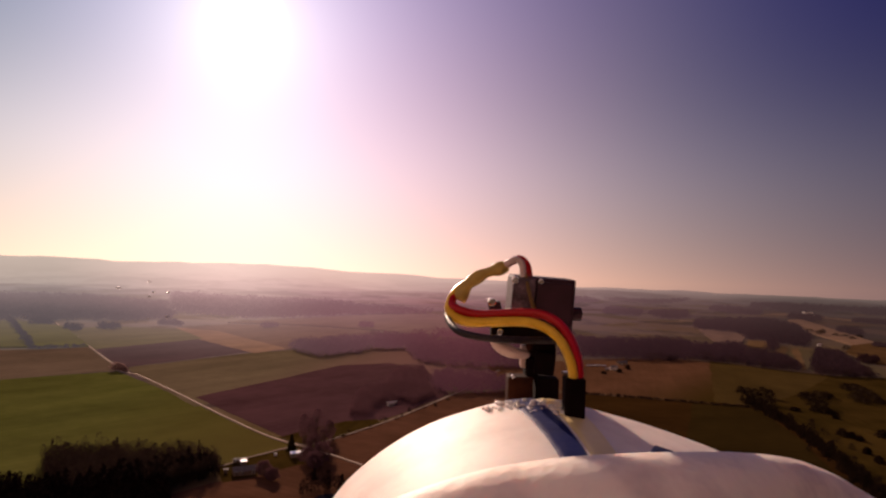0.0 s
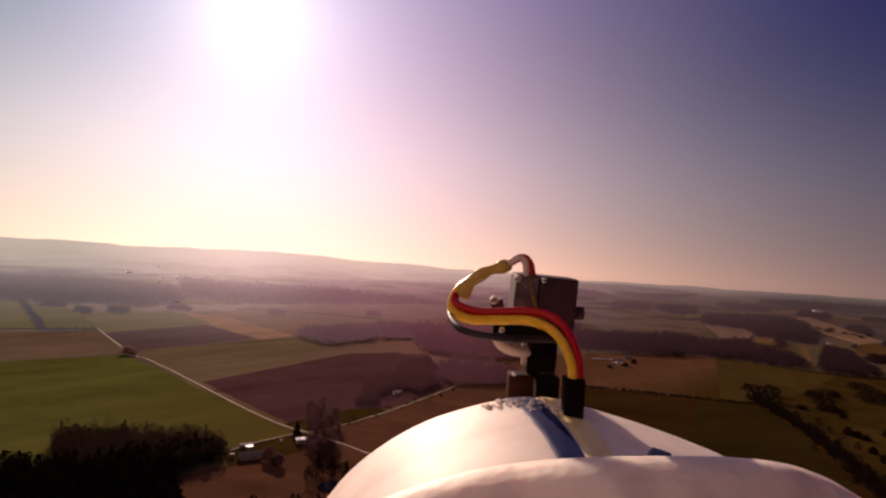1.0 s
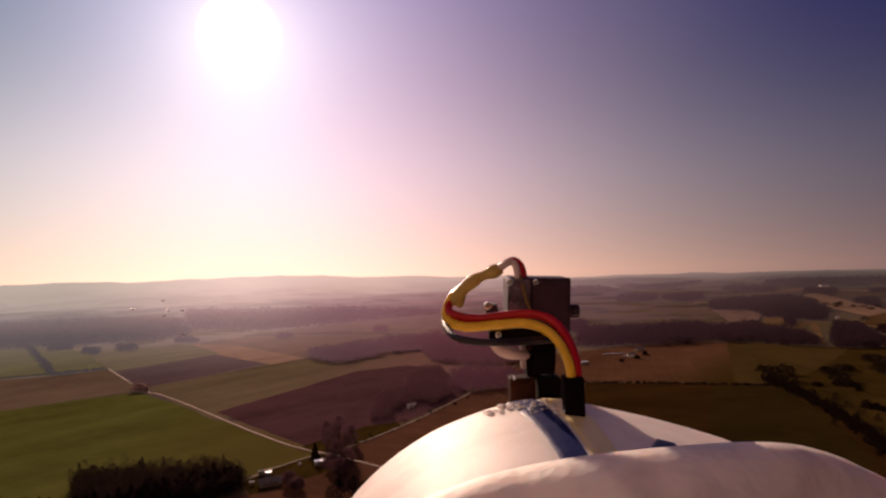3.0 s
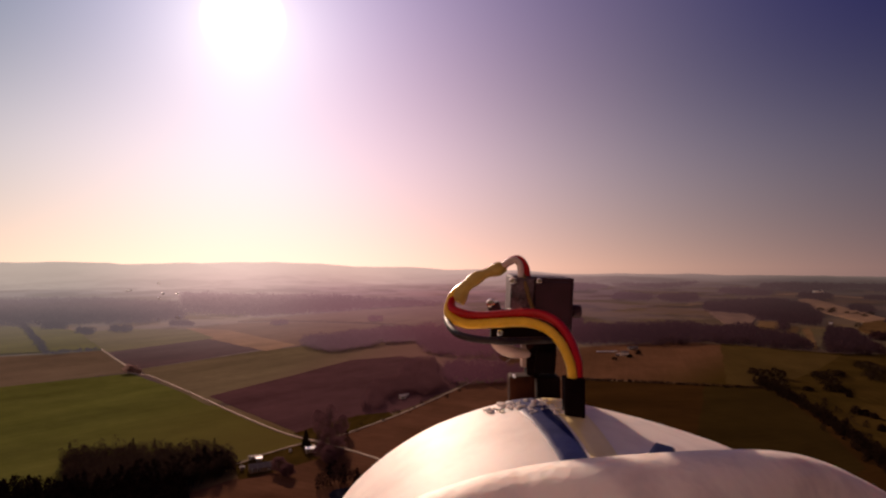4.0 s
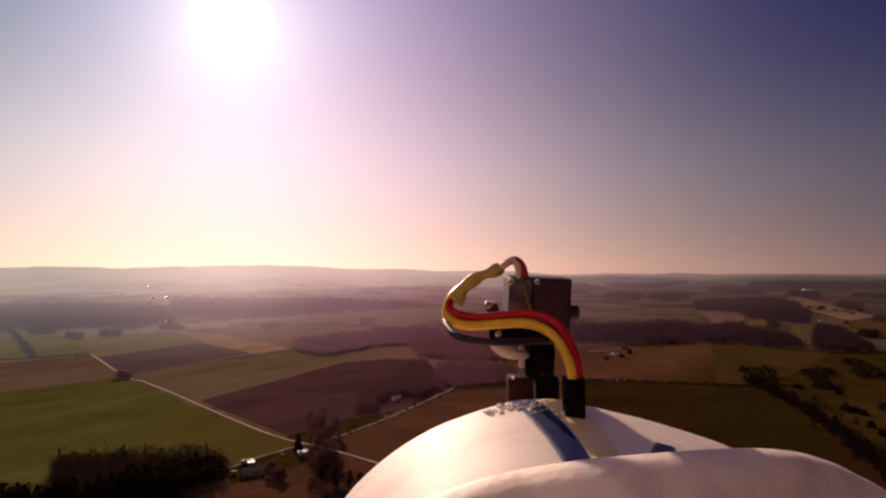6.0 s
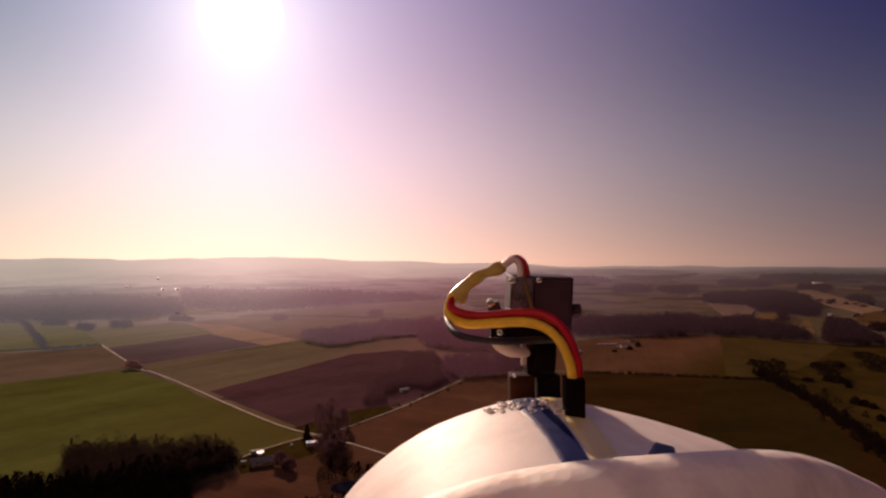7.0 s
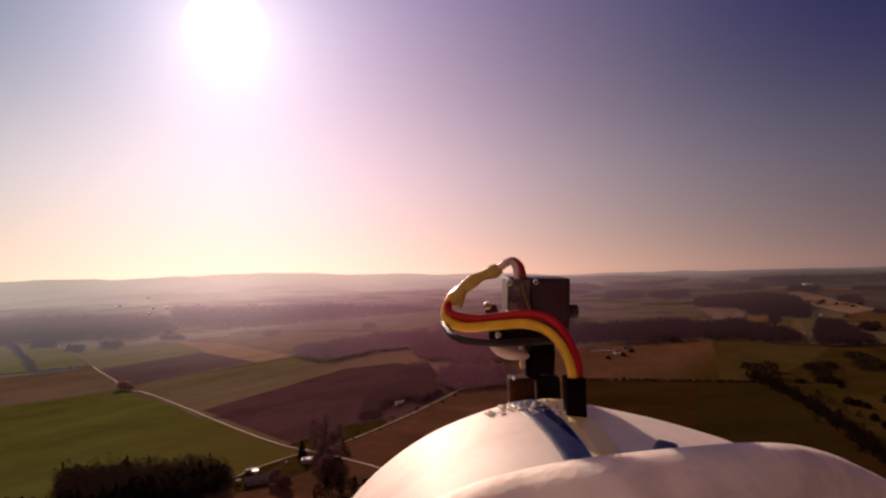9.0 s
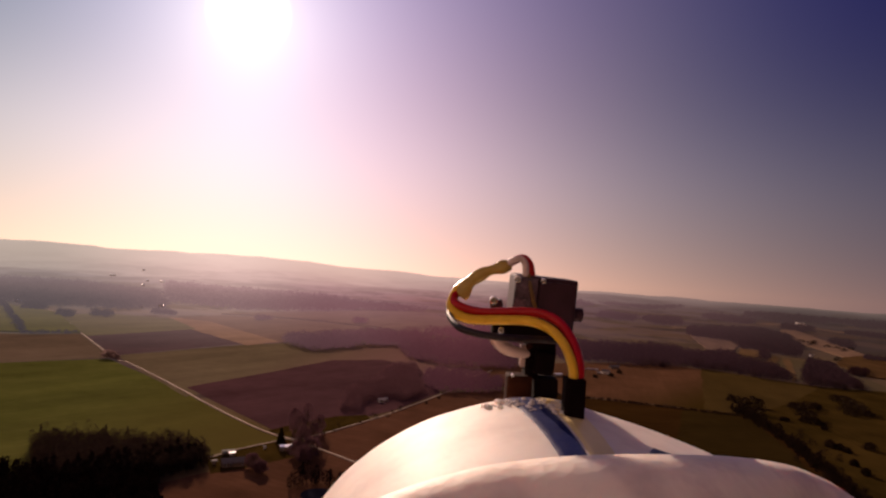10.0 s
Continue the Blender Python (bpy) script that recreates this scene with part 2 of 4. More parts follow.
BROWN = field_surface("bare_soil", [(0.060, 0.028, 0.016), (0.094, 0.045, 0.027)], -62, line=5.0)
FALLOW = field_surface("fallow_soil", [(0.100, 0.075, 0.051), (0.126, 0.095, 0.065)], 25)
EASTGRASS = field_surface("dull_grass", [(0.078, 0.038, 0.020), (0.098, 0.049, 0.027)], 15, into=(Vector((1, -0.794, 0)), -320, -195, (0.037, 0.023, 0.005)))
WORN = field_surface("worn_grass", [(0.062, 0.036, 0.015), (0.080, 0.046, 0.020)], 5)
# the far_ fields below glow with painted haze
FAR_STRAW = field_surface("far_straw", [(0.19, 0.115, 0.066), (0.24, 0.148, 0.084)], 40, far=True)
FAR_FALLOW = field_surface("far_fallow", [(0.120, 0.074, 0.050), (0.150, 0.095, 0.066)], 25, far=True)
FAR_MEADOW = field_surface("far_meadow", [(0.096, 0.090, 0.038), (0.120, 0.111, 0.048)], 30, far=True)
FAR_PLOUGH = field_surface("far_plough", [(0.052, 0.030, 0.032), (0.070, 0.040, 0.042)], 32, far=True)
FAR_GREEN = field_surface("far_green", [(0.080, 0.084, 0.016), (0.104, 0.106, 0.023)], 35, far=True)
EASTGREEN = field_surface("east_green", [(0.044, 0.029, 0.009), (0.058, 0.038, 0.012)], 12)
DARKGREEN = field_surface("dark_green_grass", [(0.019, 0.012, 0.0035), (0.028, 0.018, 0.005)], 70)
TAN = field_surface("dry_straw", [(0.090, 0.056, 0.028), (0.130, 0.080, 0.040)], 40)
# pasture and dark grass: the lens's darkening at the right is put in
PASTURE = field_surface("rough_pasture", [(0.022, 0.015, 0.0035), (0.033, 0.021, 0.005), (0.050, 0.031, 0.008)], 10)
DARKGRASS = field_surface("dark_grass", [(0.025, 0.0125, 0.004), (0.035, 0.0175, 0.005)], 80)
ROAD = surface("pale_gravel_road", [(0.23, 0.165, 0.12), (0.33, 0.24, 0.18)], 0.2, 0.9, 0.2, 3.0, spec=0.1, local=False)
LANE = surface("worn_lane", [(0.14, 0.095, 0.070), (0.25, 0.175, 0.13)], 0.06, 0.9, 0.2, 1.2, spec=0.1, local=False)
BARK = surface("bark", [(0.040, 0.026, 0.020), (0.075, 0.050, 0.040)], 2.0, 0.95, 0.5, spec=0.1)
# one twig colour in three tones; the lighter two stand in for haze
TWIGS = leafy("bare_twigs", [(0.074, 0.035, 0.042), (0.116, 0.057, 0.067)], 0.25, 0.4)
HAZE_TWIGS = leafy("haze_twigs", [(0.084, 0.040, 0.049), (0.128, 0.062, 0.075)], 0.25, 0.4)
PALE_TWIGS = leafy("pale_twigs", [(0.19, 0.12, 0.11), (0.28, 0.18, 0.165)], 0.25, 0.5)
NEEDLES = leafy("dark_needles", [(0.014, 0.012, 0.006), (0.032, 0.024, 0.012)], 0.3, 0.15)
SCRUB = leafy("scrub_leaves", [(0.012, 0.007, 0.005), (0.026, 0.016, 0.010)], 0.3)
DARKWOOD = leafy("dark_wood", [(0.026, 0.013, 0.014), (0.048, 0.025, 0.026)], 0.3, 0.3)
# near-black: shade on the firs' near side is put into the colour
FIRS = leafy("black_firs", [(0.006, 0.0036, 0.0034), (0.016, 0.0095, 0.008)], 0.3, 0.08)
GROVE = leafy("grove_twigs", [(0.017, 0.010, 0.008), (0.042, 0.027, 0.021)], 0.25, 0.3)
HAZED_WOOD = hazed_wood_surface()
# ------------------------------------------------------------------ ground, fields and roads
def mesh(name, verts, faces, material=None, smooth=False):
    me = bpy.data.meshes.new(name)
    me.from_pydata([tuple(v) for v in verts], [], [tuple(f) for f in faces])
    me.update()
    if material:
        me.materials.append(material)
    if smooth:
        me.shade_smooth()
    return me


def thing(name, label, category, group="", kind="", at=None):
    ob = new(name)
    ob.empty_display_size = 0.05
    if at is not None:
        ob.matrix_world = at
    return tagged(ob, label, category, group, kind)


def part(name, bm, material, parent, label="", smooth=False):
    """Links a bmesh as one mesh object under a thing or a part."""
    me = bpy.data.meshes.new(name)
    bm.to_mesh(me)
    bm.free()
    me.materials.append(material)
    if smooth:
        me.shade_smooth()
    ob = new(name, me)
    ob.parent = parent
    return tagged(ob, label) if label else ob


def swell(x, y):
    """How high the far land lies: flat close by, low wooded rises far off, a long ridge on the sunward side."""
    r, a = math.hypot(x, y), math.degrees(math.atan2(x, y))
    far = min(1.0, max(0.0, (r - 1300) / 2200))
    z = far * (34 if r < 3600 else 34 - 20 * min(1, (r - 3600) / 800)) * (noise.fractal(Vector((x / 620, y / 620, 3.1)), 1.0, 2.0, 4) + 0.35)
    if r > 3300:
        crest = 58 if a > 14 or a < -110 else 58 + 86 * min(1.0, (14 - a) / 30)
        crest += 13 * noise.noise(Vector((a / 6, 0.3, 7.7))) + 7 * noise.noise(Vector((a / 2.2, 2.3, 1.7))) + 3 * noise.noise(Vector((a / 0.9, 5.3, 1.7)))
        z += min(1.0, (r - 3300) / 1300) ** 1.5 * (crest - 15 * far)
    return max(z, 0.0)


def inside(x, y, poly):
    hit = False
    for (x0, y0), (x1, y1) in zip(poly, poly[1:] + poly[:1]):
        if (y0 > y) != (y1 > y) and x < (x1 - x0) * (y - y0) / (y1 - y0) + x0:
            hit = not hit
    return hit


def build_ground():
    rings = [0, 60, 120, 200, 300, 420, 560, 720, 900, 1100, 1300]
    rings += [1300 + 3500 * (i / 70) ** 1.15 for i in range(1, 71)]
    spokes = 360
    verts, faces = [(0, 0, 0)], []
    for r in rings[1:]:
        for k in range(spokes):
            a = 2 * math.pi * k / spokes
            x, y = r * math.sin(a), r * math.cos(a)
            verts.append((x, y, swell(x, y)))
    for k in range(spokes):
        faces.append((0, 1 + (k + 1) % spokes, 1 + k))
    for i in range(len(rings) - 2):
        a, b = 1 + i * spokes, 1 + (i + 1) * spokes
        for k in range(spokes):
            faces.append((a + k, a + (k + 1) % spokes, b + (k + 1) % spokes, b + k))
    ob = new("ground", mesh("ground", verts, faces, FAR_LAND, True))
    tagged(ob, "flat hazy farmland running out to a long low ridge", "ground", kind="structure")


def hazy_land():
    """The land's own colours, with haze painted over them as emission that grows from 400 m on."""
    mat = bpy.data.materials.new("hazy_land")
    mat.use_nodes = True
    n = Net(mat.node_tree)
    where = n.add("ShaderNodeNewGeometry").outputs["Position"]
    flat = n.add("ShaderNodeVectorMath", {0: where, 1: (1, 1, 0)}, operation="MULTIPLY").outputs[0]
    dist = n.add("ShaderNodeVectorMath", {0: flat}, operation="LENGTH").outputs["Value"]
    cells = n.add("ShaderNodeTexVoronoi", {"Vector": n.add("ShaderNodeMapping", {0: flat, "Rotation": (0, 0, 0.5), "Scale": (0.0042, 0.0026, 1)}), "Scale": 1.0, "Randomness": 0.8}, distance="CHEBYCHEV")
    pick = n.add("ShaderNodeSeparateColor", {0: cells.outputs["Color"]})
    base = n.ramp(pick.outputs[0], [(0.0, (0.085, 0.065, 0.028)), (0.35, (0.115, 0.075, 0.04)), (0.6, (0.06, 0.034, 0.03)), (0.8, (0.088, 0.075, 0.024)), (1.0, (0.20, 0.12, 0.065))])
    woods = n.span(n.noise(flat, 0.0035, 6.0, 0.62), 0.50, 0.56, smooth=True)
    base = n.mix(n.math("MULTIPLY", woods, n.span(dist, 1000, 1500, 0.0, 0.92)), base, (0.028, 0.022, 0.018))
    base = n.mix(n.span(n.noise(flat, 0.25, 3.0), 0.3, 0.7, 0.0, 0.35), base, (0.06, 0.05, 0.022))
    land = n.add("ShaderNodeBsdfPrincipled", {"Base Color": base, "Roughness": 1.0, "Specular IOR Level": 0.0})
    tint, air = haze_glow(n, flat, 400)
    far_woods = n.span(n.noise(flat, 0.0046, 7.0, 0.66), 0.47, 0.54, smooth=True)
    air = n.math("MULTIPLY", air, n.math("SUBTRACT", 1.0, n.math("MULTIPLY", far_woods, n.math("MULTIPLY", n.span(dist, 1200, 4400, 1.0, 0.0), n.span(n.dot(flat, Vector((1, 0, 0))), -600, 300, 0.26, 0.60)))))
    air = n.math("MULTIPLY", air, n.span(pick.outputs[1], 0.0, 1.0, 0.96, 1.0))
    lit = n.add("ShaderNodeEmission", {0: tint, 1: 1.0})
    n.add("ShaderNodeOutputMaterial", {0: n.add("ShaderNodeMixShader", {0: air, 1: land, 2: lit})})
    return mat


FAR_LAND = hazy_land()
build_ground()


def field(name, label, corners, material, lift=0.10):
    """A field as a low slab; neighbours overlap a little under roads and field edges."""
    cx, cy = sum(p[0] for p in corners) / len(corners), sum(p[1] for p in corners) / len(corners)
    turns = []
    for (xa, ya), (xb, yb), (xc, yc) in zip(corners, corners[1:] + corners[:1], corners[2:] + corners[:2]):
        turns.append((xb - xa) * (yc - yb) - (yb - ya) * (xc - xb))
    grow = 1.5 + max(0.0, (cy - 500) / 110) if min(turns) * max(turns) > 0 else 0.0
    ring = [(x + grow * (x - cx) / (math.hypot(x - cx, y - cy) + 1), y + grow * (y - cy) / (math.hypot(x - cx, y - cy) + 1)) for x, y in corners]
    if sum(a[0] * b[1] - b[0] * a[1] for a, b in zip(ring, ring[1:] + ring[:1])) < 0:
        ring.reverse()
    worn = []                                        # the edges waver a little, as ploughs leave them
    for (xa, ya), (xb, yb) in zip(ring, ring[1:] + ring[:1]):
        span = math.hypot(xb - xa, yb - ya) + 1e-6
        steps = max(1, min(40, int(span / 9)))
        for k in range(steps):
            f = k / steps
            off = (0.5 + max(0.0, ya) / 550) * noise.fractal(Vector((xa + (xb - xa) * f, ya + (yb - ya) * f, 5.0)) / 24, 1.0, 2.0, 3) * math.sin(math.pi * f) ** 0.3
            worn.append((xa + (xb - xa) * f + off * (yb - ya) / span, ya + (yb - ya) * f - off * (xb - xa) / span))
    ring = worn
    bm = bmesh.new()
    inner = []
    if max(math.hypot(*p) for p in ring) > 1250:      # far ones follow the swell of the land
        xs, ys = [p[0] for p in ring], [p[1] for p in ring]
        inner = [Vector((x, y)) for x in np.arange(min(xs), max(xs), 30) for y in np.arange(min(ys), max(ys), 30) if inside(x, y, ring)]
    over = 1.6 if inner else 0.0
    flat, _, cells, _, _, _ = geometry.delaunay_2d_cdt([Vector(p) for p in ring] + inner, [], [list(range(len(ring)))], 1, 1e-3)
    top = [bm.verts.new((p.x, p.y, lift + swell(p.x, p.y) + over)) for p in flat]
    for cell in cells:
        bm.faces.new([top[i] for i in cell])
    upper, base = [bm.verts.new((x, y, lift + swell(x, y) + over - 0.004)) for x, y in ring], [bm.verts.new((x, y, swell(x, y) - 0.3)) for x, y in ring]
    for i in range(len(ring)):
        k = (i + 1) % len(ring)
        bm.faces.new((upper[i], base[i], base[k], upper[k]))
    me = bpy.data.meshes.new(name)
    bm.to_mesh(me)
    bm.free()
    me.materials.append(material)
    return tagged(new(name, me), label, "field", kind="structure")


def ribbon(name, label, points, width, material, lift):
    """A road: a cambered strip along smoothed points."""
    pts = [Vector((*p, 0)) for p in points]
    line = []
    for i in range(len(pts) - 1):
        p0, p1, p2, p3 = pts[max(0, i - 1)], pts[i], pts[i + 1], pts[min(len(pts) - 1, i + 2)]
        for k in range(6):
            t = k / 6
            line.append(0.5 * ((2 * p1) + (p2 - p0) * t + (2 * p0 - 5 * p1 + 4 * p2 - p3) * t * t + (3 * p1 - p0 - 3 * p2 + p3) * t ** 3))
    line.append(pts[-1])
    verts, faces = [], []
    for i, p in enumerate(line):
        along = (line[min(i + 1, len(line) - 1)] - line[max(i - 1, 0)]).normalized()
        across = Vector((along.y, -along.x, 0))
        for s, z in ((-0.5, -0.2), (-0.46, lift), (0, lift + 0.08), (0.46, lift), (0.5, -0.2)):
            verts.append(p + across * s * width + Vector((0, 0, z)))
    for i in range(len(line) - 1):
        for k in range(4):
            a = i * 5 + k
            faces.append((a, a + 1, a + 6, a + 5))
    return tagged(new(name, mesh(name, verts, faces, material, True)), label, "road", kind="structure")


LIFTS = iter(0.06 + 0.012 * i for i in range(60))
field("field_green", "bright green winter crop field beside the gravel road", [(-560, 395), (-412, 499), (-307, 598), (-84, 368), (-114, 322), (-141, 300), (-250, 200), (-480, 230)], GREEN, next(LIFTS))
field("field_fallow", "brown fallow field with faint drill lines", [(-740, 560), (-526, 703), (-464, 723), (-427, 759), (-309, 605), (-345, 570), (-372, 537), (-412, 499), (-565, 395)], FALLOW, next(LIFTS))
field("distant_field", "dull green meadow by a dark tree row", [(-487, 747), (-729, 1064), (-593, 985), (-434, 770)], FAR_GREEN, next(LIFTS))
field("distant_field", "green meadow at the edge of hazy woodland", [(-536, 717), (-799, 1067), (-717, 1044), (-487, 742)], FAR_GREEN, next(LIFTS))
field("distant_field", "wide brown stubble field fading into haze", [(-437, 1030), (-392, 1150), (-273, 1167), (-132, 1113), (-110, 930), (-191, 851), (-202, 803), (-235, 772), (-347, 890)], FAR_FALLOW, next(LIFTS))
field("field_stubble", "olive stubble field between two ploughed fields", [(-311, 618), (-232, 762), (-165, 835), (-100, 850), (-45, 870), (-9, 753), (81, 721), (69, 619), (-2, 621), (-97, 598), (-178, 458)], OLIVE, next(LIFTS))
field("distant_field", "dark ploughed strip along the gravel road", [(-409, 744), (-374, 871), (-343, 890), (-237, 778), (-315, 624)], FAR_PLOUGH, next(LIFTS))
field("distant_field", "pale straw-coloured stubble strip", [(-441, 1039), (-361, 1008), (-209, 821), (-229, 762), (-347, 897)], FAR_STRAW, next(LIFTS))
field("distant_field", "dull green meadow beyond the ploughed strip", [(-567, 952), (-550, 1026), (-433, 1020), (-347, 897), (-413, 749)], FAR_MEADOW, next(LIFTS))
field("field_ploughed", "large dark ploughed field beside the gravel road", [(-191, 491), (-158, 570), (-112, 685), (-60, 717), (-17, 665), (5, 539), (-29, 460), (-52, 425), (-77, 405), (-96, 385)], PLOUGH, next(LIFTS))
field("verge", "small green corner plot by the crossroads", [(-96, 383), (-85, 403), (-66, 428), (-46, 438), (-42, 425), (-69, 376), (-83, 366)], PASTURE, next(LIFTS))
field("field_brown_east", "brown bare field behind the model aircraft", [(-66, 354), (-71, 374), (-49, 411), (-26, 458), (8, 539), (59, 570), (113, 562), (137, 489), (58, 307), (-12, 306)], BROWN, next(LIFTS))
field("field_brown_south", "brown bare field south of the crossroads", [(-160, 200), (-119, 280), (-102, 303), (-87, 325), (-78, 348), (-65, 354), (-41, 333), (-12, 306), (40, 250), (60, 180)], BROWN, next(LIFTS))
field("farm_plot", "mown grass round the farm buildings", [(-111, 320), (-102, 337), (-82, 363), (-65, 354), (-67, 340), (-85, 316), (-101, 300)], PASTURE, next(LIFTS))
field("field_grass_east", "long olive grass field above a dark hedge", [(49, 727), (184, 810), (301, 855), (383, 791), (448, 736), (277, 531), (194, 554), (120, 574), (51, 594)], EASTGRASS, next(LIFTS))
field("field_dark_east", "dark brown grass field below the hedge", [(109, 568), (193, 549), (264, 532), (254, 466), (239, 407), (226, 359), (213, 308), (154, 200), (70, 240), (60, 330)], DARKGRASS, next(LIFTS))
field("pasture", "rough olive pasture dotted with dark shrubs", [(406, 737), (531, 732), (760, 800), (900, 500), (700, 200), (278, 150), (213, 308), (226, 359), (239, 407), (263, 529), (255, 534)], PASTURE, next(LIFTS))
field("field_green_east", "dull green half of the long grass field", [(348, 839), (415, 751), (436, 726), (352, 623), (264, 531), (232, 548)], EASTGREEN, next(LIFTS))
field("field_dark_green", "dark green half of the field below the hedge", [(210, 538), (257, 524), (233, 415), (203, 321), (162, 290), (109, 290), (148, 388)], DARKGREEN, next(LIFTS))
field("field_brown_west", "brown field beside the green winter crop", [(-500, 560), (-338, 443), (-280, 370), (-232, 311), (-208, 281), (-350, 240)], BROWN, next(LIFTS))
field("distant_field", "brown field between dark woods", [(566, 1439), (476, 1122), (495, 1077), (595, 1270), (612, 1331)], FAR_FALLOW, next(LIFTS))
field("distant_field", "stubble plain under painted pinkish haze, among woods", [(-400, 1165), (-300, 1330), (-180, 1500), (-30, 1600), (80, 1220), (-40, 1030), (-110, 1110), (-270, 1170)], FAR_FALLOW, next(LIFTS))
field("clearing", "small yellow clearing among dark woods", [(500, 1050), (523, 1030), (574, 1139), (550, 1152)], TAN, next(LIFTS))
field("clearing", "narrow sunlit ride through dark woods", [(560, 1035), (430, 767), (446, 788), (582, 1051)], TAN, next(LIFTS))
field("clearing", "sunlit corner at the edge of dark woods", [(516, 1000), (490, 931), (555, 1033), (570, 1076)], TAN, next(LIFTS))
field("distant_field", "long sunlit straw slope on rolling land", [(942, 1757), (808, 1459), (771, 1319), (752, 1231), (725, 1130), (813, 1200), (864, 1346), (936, 1577), (995, 1781)], FAR_STRAW, next(LIFTS))
field("distant_field", "olive grass on rolling land", [(590, 870), (640, 1010), (725, 1130), (813, 1200), (980, 1150), (900, 900), (700, 760)], WORN, next(LIFTS))
field("pond_bank", "pale muddy bank round a small pond", [(-58, 275), (-58, 285), (-52, 291), (-44, 290), (-39, 281), (-41, 271), (-50, 268)], BROWN, next(LIFTS))

ribbon("road_1", "narrow pale gravel road between fields", [(-640, 1040), (-569, 952), (-432, 770), (-306, 605), (-279, 580), (-221, 516), (-145, 428), (-103, 383), (-82, 367), (-65, 354), (-41, 333), (-12, 306), (40, 250)], 1.9, ROAD, 0.45)
ribbon("road_2", "narrow pale lane crossing at the farmhouse", [(-230, 235), (-161, 289), (-143, 304), (-113, 321), (-103, 338), (-83, 365), (-71, 374), (-49, 411), (-26, 458), (8, 539), (27, 594), (60, 690)], 1.65, LANE, 0.42)


# ------------------------------------------------------------------ trees
def crown_cloud(rng, count, size, h, r, low, shape):
    """Small triangles scattered through a crown: an array of (3 * count, 3)."""
    u = rng.random(count)
    z = low + (h - low) * u
    a = rng.random(count) * 2 * math.pi
    if shape == "cone":
        reach = r * (1.03 - u) * (0.55 + 0.6 * rng.random(count))
    elif shape == "bush":
        reach = r * np.sqrt(np.clip(1 - u ** 2.4, 0.02, 1)) * (0.35 + 0.75 * rng.random(count) ** 0.6)
    else:
        reach = r * np.sqrt(np.clip(1 - (2 * u - 0.86) ** 2 / 1.35, 0.03, 1)) * (0.35 + 0.72 * rng.random(count) ** 0.5)
    lump = 1 + 0.22 * np.sin(3 * a + 9 * u + rng.random() * 6) + 0.12 * np.sin(7 * a - 11 * u + rng.random() * 6)
    mid = np.stack([reach * lump * np.cos(a), reach * lump * np.sin(a), z], 1)
    tri = rng.normal(size=(count, 3, 3)) * size
    if shape == "bare":                              # twigs: long, thin and rising
        along = np.stack([np.cos(a) * 0.5, np.sin(a) * 0.5, np.ones(count)], 1) * size * rng.uniform(0.8, 2.4, (count, 1))
        wide = rng.normal(size=(count, 3)) * size * 0.28
        tri = np.stack([-along, along, wide], 1)
    return (mid[:, None, :] + tri).reshape(-1, 3)


def joined(name, verts, material):
    count = len(verts) // 3
    me = bpy.data.meshes.new(name)
    me.vertices.add(len(verts))
    me.vertices.foreach_set("co", np.asarray(verts, dtype=np.float32).ravel())
    me.loops.add(count * 3)
    me.loops.foreach_set("vertex_index", np.arange(count * 3, dtype=np.int32))
    me.polygons.add(count)
    me.polygons.foreach_set("loop_start", np.arange(0, count * 3, 3, dtype=np.int32))
    me.polygons.foreach_set("loop_total", np.full(count, 3, dtype=np.int32))
    me.materials.append(material)
    me.update(calc_edges=True)
    return me


def stand(clouds, rng, x, y, h, r, shape, count, size):
    v = crown_cloud(rng, count, size, h, r, h * (0.02 if shape == "bush" else 0.10), shape)
    stem = np.array([[0.22, 0, -0.3], [-0.22, 0, -0.3], [0, 0, h * 0.8], [0, 0.22, -0.3], [0, -0.22, -0.3], [0, 0, h * 0.8]])
    clouds.append(np.concatenate([v, stem]) + np.array([x, y, swell(x, y)]))


def wood(name, label, poly, gap, h, material, shapes=("round",), count=70, size=0.8, seed=1):
    """A stand of trees too many to count, filling an outline."""
    rng = np.random.default_rng(seed)
    xs, ys = [p[0] for p in poly], [p[1] for p in poly]
    clouds = []
    for y in np.arange(min(ys), max(ys), gap):
        for x in np.arange(min(xs), max(xs), gap):
            px, py = x + rng.uniform(-0.45, 0.45) * gap, y + rng.uniform(-0.45, 0.45) * gap
            if inside(px, py, poly):
                grown = 0.78 + 0.45 * noise.noise(Vector((px / 28, py / 28, seed)))
                stand(clouds, rng, px, py, h * rng.uniform(0.72, 1.12) * (0.55 + 0.45 * grown), gap * rng.uniform(0.62, 0.9), shapes[int(rng.integers(len(shapes)))], count, size)
    return tagged(new(name, joined(name, np.concatenate(clouds), material)), label, "wood", kind="stuff")


